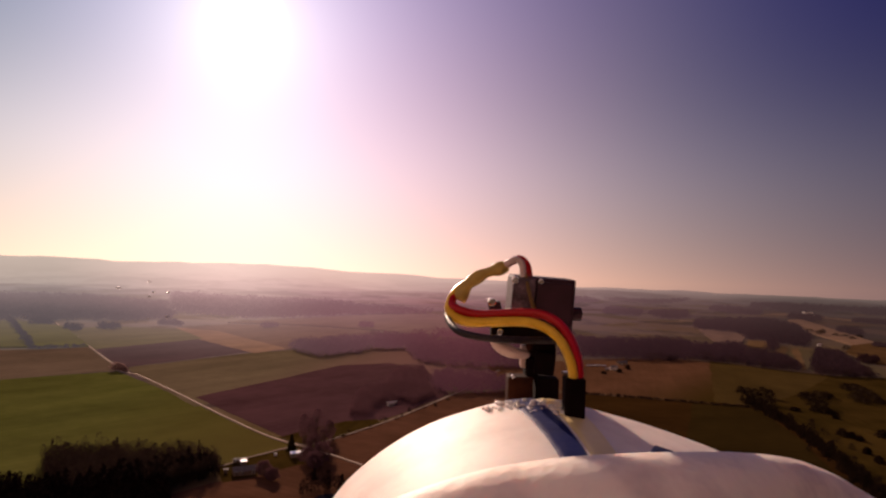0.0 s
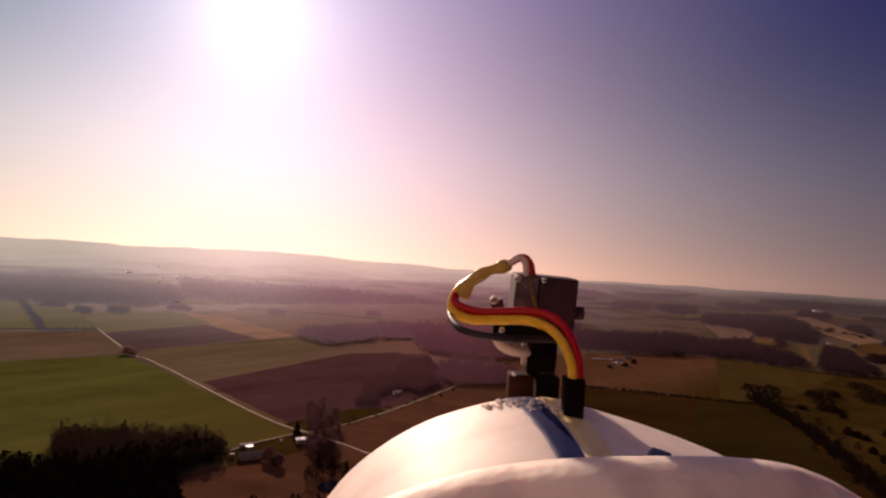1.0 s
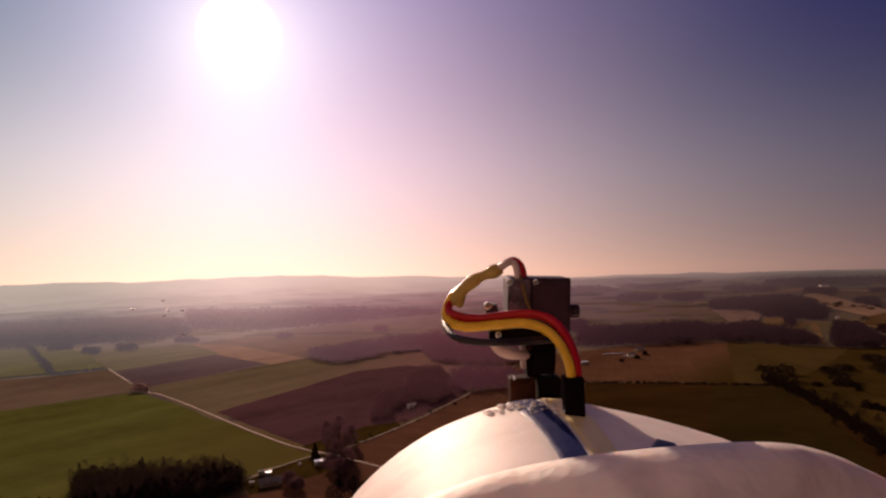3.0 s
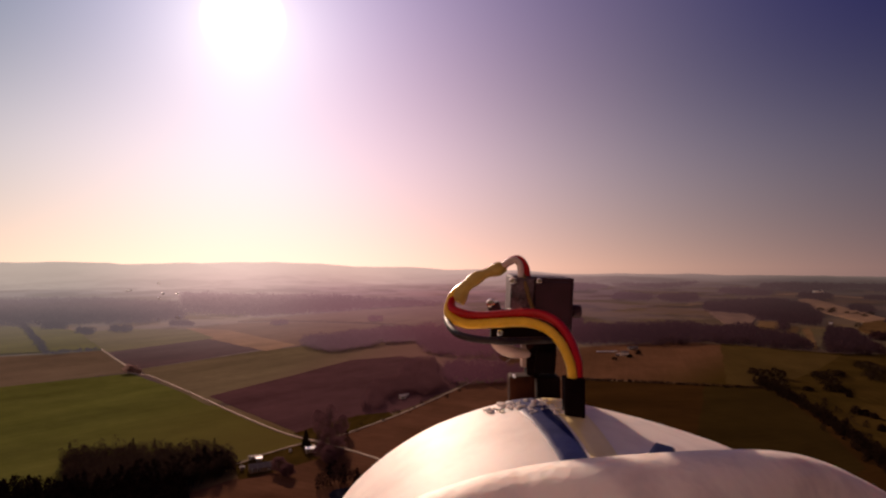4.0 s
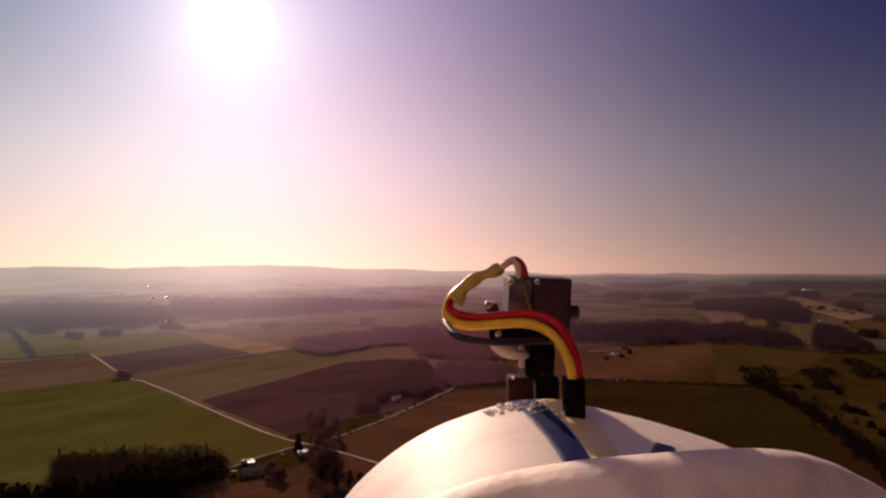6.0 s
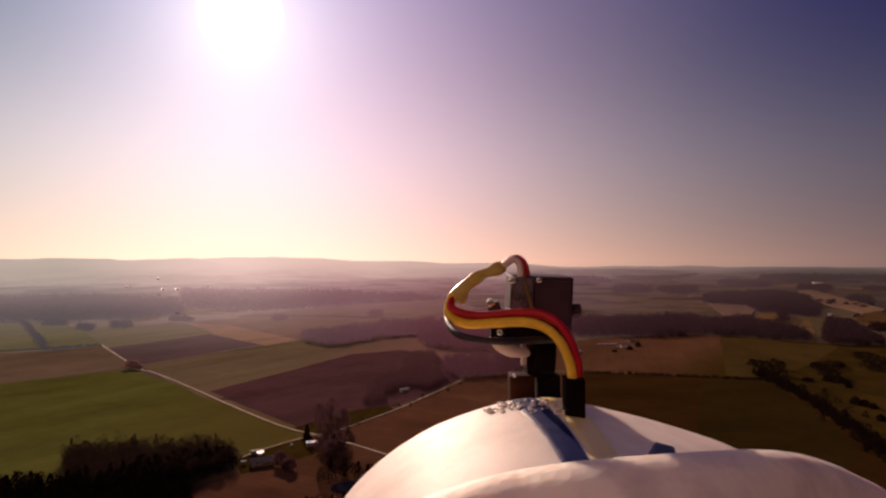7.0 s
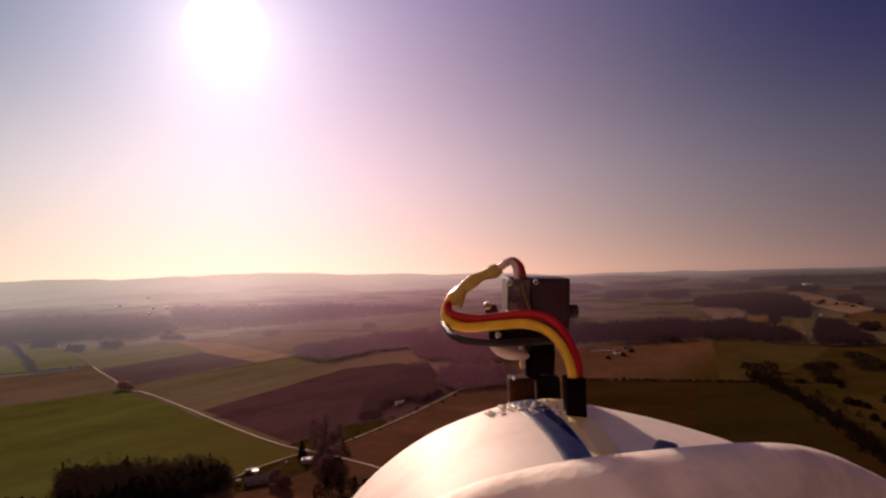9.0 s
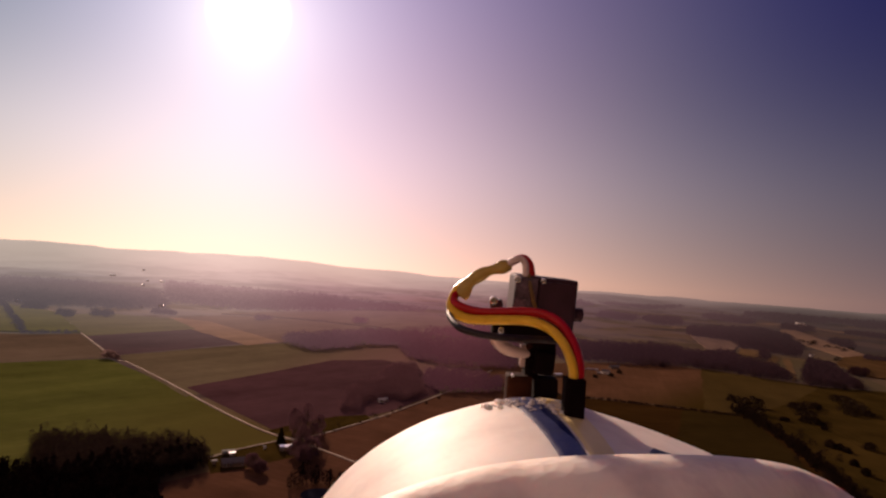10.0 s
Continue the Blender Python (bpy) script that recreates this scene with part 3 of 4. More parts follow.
def hedge(name, label, points, gap, h, material, shapes=("bush",), count=60, size=0.35, seed=1, wide=1.0, gaps=0.1):
    """A row of bushes or small trees grown together along a line."""
    rng = np.random.default_rng(seed)
    clouds = []
    for (x0, y0), (x1, y1) in zip(points, points[1:]):
        steps = max(1, int(math.hypot(x1 - x0, y1 - y0) / gap))
        for i in range(steps):
            if rng.random() < gaps:
                continue
            f = (i + rng.uniform(-0.3, 0.3)) / steps
            x, y = x0 + (x1 - x0) * f + rng.normal() * wide, y0 + (y1 - y0) * f + rng.normal() * wide
            hh = h * rng.uniform(0.45, 1.2)
            stand(clouds, rng, x, y, hh, min(gap * 0.9, hh * 0.6) * rng.uniform(0.8, 1.3), shapes[int(rng.integers(len(shapes)))], count, size)
    return tagged(new(name, joined(name, np.concatenate(clouds), material)), label, "hedge", kind="stuff")


def limb(bm, a, b, ra, rb):
    """A tapered five-sided branch from a to b."""
    way = (b - a).normalized()
    side = way.orthogonal().normalized()
    other = way.cross(side)
    rings = [[bm.verts.new(p + (side * math.cos(k * 1.2566) + other * math.sin(k * 1.2566)) * r) for k in range(5)] for p, r in ((a, ra), (b, rb))]
    for k in range(5):
        bm.faces.new((rings[0][k], rings[0][(k + 1) % 5], rings[1][(k + 1) % 5], rings[1][k]))


def tree(name, label, x, y, h, r, shape, material, count, size, seed, group=""):
    """A single tree: a tapered trunk with limbs, and a ragged crown."""
    ob = thing(name, label, "shrub" if "shrub" in name else "tree", group, at=Matrix.Translation((x, y, swell(x, y))))
    rng = random.Random(seed)
    bm = bmesh.new()
    top = Vector((rng.uniform(-0.3, 0.3), rng.uniform(-0.3, 0.3), h * 0.86))
    stem = h * 0.022 + 0.06
    mids = [Vector((0, 0, -0.3))]
    for f in (0.25, 0.5, 0.75, 1.0):
        mids.append(Vector((top.x * f + rng.uniform(-0.2, 0.2), top.y * f + rng.uniform(-0.2, 0.2), top.z * f)))
    for i in range(4):
        limb(bm, mids[i], mids[i + 1], stem * (1 - i * 0.23), stem * (1 - (i + 1) * 0.23))
    for i in range(14 if shape != "cone" else 6):
        f = rng.uniform(0.2, 0.85)
        base = mids[int(f * 4)].lerp(mids[min(4, int(f * 4) + 1)], (f * 4) % 1)
        a, reach = rng.uniform(0, 6.283), r * rng.uniform(0.5, 0.95) * (1.15 - f * 0.5)
        elbow = base + Vector((math.cos(a) * reach * 0.5, math.sin(a) * reach * 0.5, h * 0.07))
        tip = base + Vector((math.cos(a + 0.2) * reach, math.sin(a + 0.2) * reach, h * rng.uniform(0.12, 0.24)))
        limb(bm, base, elbow, stem * 0.42, stem * 0.28)
        limb(bm, elbow, tip, stem * 0.28, stem * 0.08)
        limb(bm, elbow, elbow + Vector((rng.uniform(-1, 1), rng.uniform(-1, 1), 1)) * h * 0.10, stem * 0.2, stem * 0.06)
    part("trunk", bm, BARK, ob)
    cloud = crown_cloud(np.random.default_rng(seed), count, size, h, r, h * (0.03 if shape in ("bush", "cone") else 0.16), shape)
    crown = new("crown", joined("crown", cloud, material))
    crown.parent = ob
    return ob


wood("wood", "dense dark grove of bare trees by the lane", [(-185, 295), (-197, 319), (-196, 330), (-177, 328), (-167, 334), (-144, 331), (-133, 337), (-119, 327), (-112, 320), (-106, 308), (-115, 294), (-130, 277), (-157, 265)], 3.4, 10.5, GROVE, ("bare", "bare", "round"), 330, 0.27, 3)
hedge("hedge", "feathery bare trees rising out of the grove", [(-198, 319), (-195, 328), (-170, 330), (-134, 334), (-113, 322)], 2.4, 10.5, GROVE, ("bare", "bare", "cone"), 240, 0.30, 31, 2.0)
wood("wood", "black conifer forest below the bare grove", [(-240, 272), (-182, 276), (-164, 277), (-150, 284), (-133, 300), (-108, 326), (-114, 310), (-128, 291), (-107, 258), (-88, 214), (-119, 185), (-160, 185), (-230, 205)], 4.2, 12, FIRS, ("cone", "cone", "round"), 260, 0.42, 32)
wood("wood", "dark copse on the far bank of a pond", [(-62, 284), (-60, 296), (-47, 298), (-34, 291), (-22, 280), (-32, 274), (-39, 288), (-47, 294), (-55, 292)], 3.0, 10, FIRS, ("round", "cone", "bare"), 200, 0.34, 33)
wood("wood", "dark copse south of a pond", [(-84, 235), (-75, 246), (-56, 252), (-42, 250), (-27, 246), (-28, 220), (-60, 205)], 4.0, 9, FIRS, ("round", "cone", "bare"), 200, 0.38, 34)
wood("distant_wood", "hazy belt of bare woodland beyond the meadows", [(-882, 1053), (-747, 1074), (-658, 1100), (-548, 1115), (-529, 1232), (-706, 1578), (-965, 1713), (-1189, 1707), (-1428, 1702)], 13, 16, HAZED_WOOD, ("round", "bare"), 75, 1.3, 4)
wood("distant_wood", "hazy woodland strips on the far plain", [(-580, 1349), (-413, 1279), (-299, 1505), (-220, 1726), (-380, 1914), (-637, 1972), (-872, 2029)], 22, 18, HAZED_WOOD, ("round",), 45, 2.2, 41)
wood("distant_wood", "hazy wood on the far plain", [(-402, 1278), (-312, 1332), (-191, 1497), (-33, 1613), (-220, 1726), (-381, 1512)], 16, 17, HAZED_WOOD, ("round",), 45, 1.6, 42)
wood("distant_wood", "long bare wood between stubble and fallow land", [(-195, 803), (-148, 744), (-125, 768), (-98, 816), (-116, 962), (-175, 883), (-201, 857)], 7.5, 13, HAZED_WOOD, ("round", "bare"), 80, 0.8, 6)
wood("distant_wood", "broad bare wood in the middle of the fields", [(-97, 828), (-51, 857), (-39, 745), (-10, 715), (-8, 925), (-39, 1000), (-109, 961)], 7.5, 15, HAZED_WOOD, ("round", "bare"), 80, 0.8, 62)
wood("distant_wood", "broad bare wood beside a grass strip", [(-7, 706), (52, 696), (88, 703), (117, 935), (-5, 925)], 8, 14, HAZED_WOOD, ("round", "bare"), 75, 0.85, 63)
wood("distant_wood", "bare wood above the lane", [(-10, 635), (-10, 560), (3, 539), (41, 548), (60, 564), (63, 612), (26, 634)], 6, 12, HAZED_WOOD, ("round", "bare"), 85, 0.65, 64)
wood("wood", "bare young wood at the end of the ploughed field", [(-48, 540), (-53, 637), (-43, 682), (-22, 686), (-13, 572), (-19, 502), (-35, 506)], 4.2, 6.5, HAZE_TWIGS, ("bare",), 130, 0.36, 65)
wood("distant_wood", "bare wood behind the model aircraft's post", [(-40, 1027), (-3, 998), (102, 984), (200, 1015), (231, 1173), (71, 1208)], 11, 15, HAZED_WOOD, ("round", "bare"), 60, 1.1, 61)
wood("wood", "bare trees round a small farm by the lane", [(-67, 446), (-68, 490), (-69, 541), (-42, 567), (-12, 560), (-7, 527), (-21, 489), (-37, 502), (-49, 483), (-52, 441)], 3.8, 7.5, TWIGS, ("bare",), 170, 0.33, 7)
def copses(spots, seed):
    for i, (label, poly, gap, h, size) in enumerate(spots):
        wood("distant_wood", label, poly, gap, h, HAZED_WOOD, ("round",), 50, size, seed + i)


wood("distant_wood", "broad dark belt of bare woodland above the olive field", [(150, 834), (257, 813), (329, 840), (376, 820), (398, 776), (428, 764), (452, 823), (470, 888), (469, 941), (452, 958), (481, 1047), (399, 1004), (391, 1083), (298, 1057), (200, 1040)], 8.0, 12.5, HAZED_WOOD, ("round", "bare"), 110, 0.72, 8)
hedge("distant_hedge", "dark front trees of the long woodland belt", [(257, 811), (329, 838), (376, 818), (398, 776), (425, 766)], 6, 12, DARKWOOD, ("round", "bare"), 130, 0.6, 82, 2.0, 0.05)
wood("distant_wood", "dark wooded rise among straw fields", [(541, 1386), (605, 1315), (554, 1165), (594, 1175), (504, 989), (494, 947), (590, 1138), (604, 1071), (716, 1247), (845, 1539), (862, 1709), (766, 1665), (613, 1558)], 10, 13, HAZED_WOOD, ("round", "bare"), 90, 0.95, 10)
wood("distant_wood", "dark woodland on the rolling pasture", [(447, 777), (433, 740), (483, 729), (520, 796), (561, 883), (599, 967), (596, 1021), (548, 945)], 7.5, 11, HAZED_WOOD, ("round", "bare"), 110, 0.7, 9)
hedge("distant_hedge", "dark front trees of the pasture wood", [(436, 742), (455, 733), (483, 728), (520, 796)], 6, 10, DARKWOOD, ("round", "bush"), 130, 0.6, 91, 2.5, 0.05)
wood("distant_wood", "round dark copse among rough grass", [(576, 890), (567, 849), (597, 882), (622, 925), (602, 926)], 7, 10, DARKWOOD, ("round",), 120, 0.7, 92)
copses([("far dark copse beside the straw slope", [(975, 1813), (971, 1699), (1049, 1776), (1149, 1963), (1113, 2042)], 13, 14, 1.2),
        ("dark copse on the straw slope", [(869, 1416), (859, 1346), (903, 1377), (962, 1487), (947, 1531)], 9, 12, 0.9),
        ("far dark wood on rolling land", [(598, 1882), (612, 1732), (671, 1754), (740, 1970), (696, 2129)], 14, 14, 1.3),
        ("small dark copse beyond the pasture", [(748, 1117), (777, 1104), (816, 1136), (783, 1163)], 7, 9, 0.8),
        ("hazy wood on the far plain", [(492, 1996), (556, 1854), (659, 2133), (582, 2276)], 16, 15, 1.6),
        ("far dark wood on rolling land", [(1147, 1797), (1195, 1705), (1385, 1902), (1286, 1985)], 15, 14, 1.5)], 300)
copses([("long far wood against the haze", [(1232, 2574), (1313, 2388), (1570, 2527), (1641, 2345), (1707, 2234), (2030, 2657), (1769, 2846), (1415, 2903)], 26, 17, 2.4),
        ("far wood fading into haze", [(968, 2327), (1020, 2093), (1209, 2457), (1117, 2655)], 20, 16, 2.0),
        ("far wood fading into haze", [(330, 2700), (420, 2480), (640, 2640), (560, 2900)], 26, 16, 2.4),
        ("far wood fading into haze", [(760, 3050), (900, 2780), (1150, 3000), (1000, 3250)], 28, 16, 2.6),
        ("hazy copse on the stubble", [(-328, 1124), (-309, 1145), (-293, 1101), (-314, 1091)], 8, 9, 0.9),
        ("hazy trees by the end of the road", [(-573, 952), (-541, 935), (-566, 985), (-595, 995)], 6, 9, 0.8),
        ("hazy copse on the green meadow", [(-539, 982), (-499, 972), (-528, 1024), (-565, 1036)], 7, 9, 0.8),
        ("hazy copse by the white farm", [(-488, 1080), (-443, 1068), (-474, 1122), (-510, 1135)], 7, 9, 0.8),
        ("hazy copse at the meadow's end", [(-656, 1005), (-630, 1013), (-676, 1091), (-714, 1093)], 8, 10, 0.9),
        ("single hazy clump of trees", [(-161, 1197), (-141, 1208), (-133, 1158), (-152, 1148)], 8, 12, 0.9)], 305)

hedge("hedge", "dark hedge along the grass field", [(109, 568), (156, 558), (192, 546), (226, 535), (262, 527)], 1.5, 2.1, SCRUB, ("bush",), 80, 0.28, 51, 0.6, 0.06)
hedge("hedge", "overgrown stream bank of dark bushes", [(260, 558), (260, 524), (252, 462), (240, 409), (226, 357), (211, 306), (200, 270), (170, 200)], 1.8, 6.0, SCRUB, ("bush", "bush", "round", "cone"), 120, 0.36, 52, 3.0, 0.02)
hedge("hedge", "low bramble cover along the stream bank", [(262, 545), (256, 490), (246, 435), (233, 383), (219, 332), (205, 288), (170, 200)], 1.1, 3.2, SCRUB, ("bush",), 70, 0.34, 58, 2.4, 0.0)
hedge("hedge", "bushes spilling from the stream into the pasture", [(269, 531), (257, 456), (247, 407)], 5, 4.5, SCRUB, ("bush",), 110, 0.35, 53, 5.0, 0.3)
hedge("distant_hedge", "row of tall bare trees at the edge of a meadow", [(-750, 1084), (-630, 932), (-484, 742)], 4, 8, HAZED_WOOD, ("round", "bare"), 110, 0.5, 54, 1.2)
hedge("distant_hedge", "low dark hedge above the fallow field", [(-486, 738), (-464, 735), (-452, 752), (-434, 768)], 2.5, 4.0, HAZED_WOOD, ("bush",), 90, 0.42, 55, 2.0, 0.0)
hedge("hedge", "scattered bushes along the lane", [(-68, 377), (-49, 409), (-26, 456), (8, 534)], 9, 3.0, SCRUB, ("bush", "bare"), 60, 0.35, 56, 3.0, 0.45)

for i, (x, y, h, r, shape) in enumerate([(-75, 362, 17, 3.8, "bare"), (-72, 368, 21, 4.0, "bare"), (-82, 380, 15, 3.4, "bare"), (-65, 354, 13, 3.8, "bare"), (-69, 344, 14, 3.8, "bare"),
                                         (-67, 380, 12, 3.2, "bare"), (-83, 354, 9, 2.4, "cone"), (-86, 311, 7, 3.6, "bare"), (-80, 304, 6, 3.2, "bare"), (-62, 334, 11, 4.5, "bare"), (-64, 324, 9, 4.0, "bare"), (-70, 334, 8, 4.0, "bare")]):
    tree("conifer" if shape == "cone" else "bare_tree", "slim dark conifer beside the farmhouse" if shape == "cone" else "tall bare tree at the crossroads farm", x, y, h, r, shape, NEEDLES if shape == "cone" else TWIGS, 2300, 0.34, 200 + i, "trees at the crossroads")
for i, (x, y, h, r) in enumerate([(-310, 599, 8, 4.5), (-307, 602, 7, 4.0), (-299, 595, 5, 3.0)]):
    tree("bare_tree", "bushy bare tree at the field corner by the road", x, y, h, r, "round", PALE_TWIGS, 420, 0.5, 220 + i, "trees at the field corner")
tree("shrub", "dark shrub at the edge of the brown field", -336, 438, 5, 4, "bush", SCRUB, 400, 0.42, 231)


def shrubs(label, group, spots, seed):
    for i, (x, y, h, r) in enumerate(spots):
        tree("shrub", label, x, y, h, r, "bush", SCRUB, 500, 0.42, seed + i, group)


shrubs("dark ragged shrub in a pasture copse", "copse in the pasture", [(329, 585, 5, 5), (328, 573, 7, 6), (336, 576, 8, 7), (348, 584, 6, 5), (355, 590, 4, 4), (315, 546, 6, 6), (316, 535, 7, 6), (308, 516, 5, 5), (310, 511, 3, 4), (302, 521, 4, 4)], 240)
shrubs("broad dark shrub in a rounded pasture thicket", "thicket in the pasture", [(404, 643, 6, 6), (403, 629, 8, 8), (396, 608, 9, 8), (392, 592, 9, 8), (388, 577, 7, 7), (385, 566, 5, 5), (376, 584, 6, 7), (371, 566, 6, 6)], 260)
shrubs("tall dark shrub where hedge and stream meet", "bushes at the hedge end", [(278, 599, 6, 4.5), (279, 587, 7, 5), (281, 577, 8, 5), (289, 580, 9, 5), (292, 574, 8, 4.5), (266, 552, 6, 5), (268, 542, 6, 5), (276, 541, 6, 5)], 280)
shrubs("dark rounded shrub standing in rough pasture", "shrubs in the pasture", [(273, 438, 5, 3.5), (276, 433, 4, 3), (277, 426, 3, 2.5), (300, 438, 5, 4), (249, 449, 3, 2.5), (286, 521, 3, 4), (260, 393, 3.5, 2.5), (254, 373, 4, 2.5), (303, 495, 2.5, 2), (349, 483, 6, 4), (305, 413, 5, 4), (405, 554, 7, 5)], 320)

shrubs("dark shrub scattered on the straw slope", "shrubs on the straw slope", [(801, 1403, 8, 8), (812, 1388, 7, 9), (806, 1366, 8, 7), (815, 1333, 7, 6), (826, 1318, 6, 9), (812, 1272, 7, 7), (670, 1067, 7, 6), (862, 1329, 6, 7), (790, 1350, 5, 6), (840, 1420, 6, 6)], 340)


def build_pond():
    """A small pond: a flat sheet of still water with an uneven shore."""
    ring = []
    for k in range(40):
        a = 2 * math.pi * k / 40
        r = 1 + 0.14 * noise.noise(Vector((math.cos(a) * 1.3, math.sin(a) * 1.3, 4.0)))
        ring.append((-49 + 6.2 * r * math.cos(a), 280 + 7.5 * r * math.sin(a), 0.80))
    # matt and dark: the trees' mirror image is put into the water's colour
    water = surface("pond_water", [(0.010, 0.010, 0.016), (0.016, 0.016, 0.026)], 0.2, 0.7, 0.0, 1.5, spec=0.0, local=False)
    tagged(new("water", mesh("water", ring, [tuple(range(40))], water)), "small dark pond among trees", "water", kind="structure")


build_pond()

# ------------------------------------------------------------------ farm buildings and vehicles
WALL = surface("rendered_wall", [(0.50, 0.46, 0.40), (0.62, 0.58, 0.52)], 0.6, 0.9, 0.2, 6)
TIMBER = surface("weathered_boards", [(0.12, 0.085, 0.06), (0.20, 0.15, 0.11)], 0.8, 0.9, 0.3, 9)
TIN = surface("bright_sheet_roof", [(0.62, 0.62, 0.64), (0.76, 0.76, 0.78)], 0.5, 0.42, 0.1, 5, metal=0.9, spec=0.5)
SHINGLE = surface("grey_shingles", [(0.10, 0.092, 0.088), (0.17, 0.155, 0.145)], 0.8, 0.8, 0.3, 7)
GLASS = surface("dark_window_glass", [(0.02, 0.022, 0.025), (0.03, 0.03, 0.035)], 0.5, 0.08, spec=0.6)
TRIM = surface("white_trim", [(0.66, 0.64, 0.60), (0.76, 0.74, 0.70)], 1.0, 0.6)
# on the farm among trees this pale colour stands in for white glints
PALE = surface("pale_roof_felt", [(0.55, 0.52, 0.48), (0.66, 0.63, 0.58)], 0.8, 0.8, 0.2, 6)
FILM = surface("white_bale_film", [(0.50, 0.48, 0.45), (0.62, 0.60, 0.57)], 2.0, 0.35, 0.2, 12)
BRICK = surface("red_brick", [(0.22, 0.09, 0.06), (0.30, 0.13, 0.09)], 1.0, 0.9, 0.3, 8)


def block(w, d, h, at=(0, 0, 0), bevel=0.0):
    bm = bmesh.new()
    bmesh.ops.create_cube(bm, size=1.0, matrix=Matrix.Translation((at[0], at[1], at[2] + h / 2)) @ Matrix.Diagonal((w, d, h, 1)))
    if bevel:
        bmesh.ops.bevel(bm, geom=bm.edges[:], offset=bevel, segments=2, affect="EDGES", profile=0.6)
    return bm


def sheet(columns):
    """A bmesh from rows of points."""
    bm = bmesh.new()
    rows = [[bm.verts.new(p) for p in col] for col in columns]
    for a, b in zip(rows, rows[1:]):
        for k in range(len(a) - 1):
            bm.faces.new((a[k], a[k + 1], b[k + 1], b[k]))
    return bm


def house(name, label, x, y, turn, w, d, h, rise, roof, wall, bays=3, chimney=True, eave=0.4):
    """A gabled building: walls, two roof planes, door, windows with frame and pane."""
    ob = thing(name, label, "building", at=pose(x, y, swell(x, y), 0, 0, turn))
    bm = bmesh.new()
    pts = [(-w / 2, -d / 2, -0.3), (w / 2, -d / 2, -0.3), (w / 2, d / 2, -0.3), (-w / 2, d / 2, -0.3), (-w / 2, -d / 2, h), (w / 2, -d / 2, h), (w / 2, d / 2, h), (-w / 2, d / 2, h), (-w / 2, 0, h + rise), (w / 2, 0, h + rise)]
    v = [bm.verts.new(p) for p in pts]
    for f in ((0, 1, 5, 4), (2, 3, 7, 6), (1, 2, 6, 9, 5), (3, 0, 4, 8, 7), (4, 5, 9, 8), (6, 7, 8, 9)):
        bm.faces.new([v[i] for i in f])
    part("wall", bm, wall, ob)
    for s in (-1, 1):
        bm = bmesh.new()
        slope = rise / (d / 2)
        low, high = Vector((0, s * (d / 2 + eave), h - eave * slope + 0.04)), Vector((0, 0, h + rise + 0.04))
        ring = []
        for up in (0, 0.14):
            for sx, p in ((-1, low), (1, low), (1, high), (-1, high)):
                ring.append(bm.verts.new((sx * (w / 2 + eave), p.y, p.z + up)))
        for f in ((0, 1, 2, 3), (4, 5, 6, 7), (0, 1, 5, 4), (1, 2, 6, 5), (2, 3, 7, 6), (3, 0, 4, 7)):
            bm.faces.new([ring[i] for i in f])
        bmesh.ops.recalc_face_normals(bm, faces=bm.faces[:])
        part("roof", bm, roof, ob)
    for s in (-1, 1):
        for b in range(bays):
            cx = (b + 0.5) / bays * w - w / 2
            if b == bays // 2 and s < 0:
                part("door", block(1.0, 0.10, 2.05, (cx, s * (d / 2 + 0.02), 0.0)), TIMBER, ob)
                continue
            frame_ob = part("window", block(1.25, 0.10, 1.25, (cx, s * (d / 2 + 0.02), 0.9)), TRIM, ob)
            part("pane", block(1.02, 0.06, 1.02, (cx, s * (d / 2 + 0.06), 1.015)), GLASS, frame_ob)
    if chimney:
        part("chimney", block(0.6, 0.6, 1.6, (w * 0.22, d * 0.1, h + rise * 0.6), 0.03), BRICK, ob)
    return ob


def round_bale(name, label, x, y, turn):
    """A film-wrapped bale on its side: a rounded drum with overlapping wraps and a tucked end."""
    ob = thing(name, label, "bale", "bales at the farm", at=pose(x, y, 0.28, 0, 0, turn))
    cols = []
    for s, r in ((-0.62, 0.05), (-0.66, 0.35), (-0.64, 0.62), (-0.56, 0.72), (-0.3, 0.75), (-0.28, 0.735), (0.0, 0.76), (0.02, 0.745), (0.3, 0.75), (0.56, 0.72), (0.64, 0.62), (0.66, 0.35), (0.62, 0.05)):
        cols.append([Vector((s, r * math.sin(k * math.pi / 10), 0.72 - r * math.cos(k * math.pi / 10) * (0.94 if k in (0, 20) else 1.0))) for k in range(21)])
    bm = sheet(cols)
    bmesh.ops.remove_doubles(bm, verts=bm.verts[:], dist=1e-4)
    bmesh.ops.recalc_face_normals(bm, faces=bm.faces[:])
    part("wrapped_drum", bm, FILM, ob, smooth=True)
    part("tuck", block(0.03, 0.5, 0.12, (0.655, 0.1, 0.75), 0.01), FILM, ob, "folded film end")
    return ob


house("farmhouse", "small farmhouse with a bright sheet-metal roof", -78, 344, 24, 5.6, 3.8, 2.6, 0.5, TIN, TIMBER, 3, True)
house("barn", "grey shingled farm building beside the lane", -96, 313, 28, 10.5, 6.0, 2.4, 1.5, SHINGLE, TIMBER, 4, False)
house("shed", "low shed with a bright sheet roof", -101, 327, 28, 2.6, 1.7, 2.2, 0.2, TIN, TIMBER, 2, False)
house("shed", "long dark open shed by the lane", -104, 331, 26, 6.5, 2.0, 1.9, 0.25, SHINGLE, TIMBER, 3, False)
house("shed", "small hut with a pale felt roof", -105, 313, 28, 1.7, 1.4, 2.0, 0.2, PALE, TIMBER, 1, False)
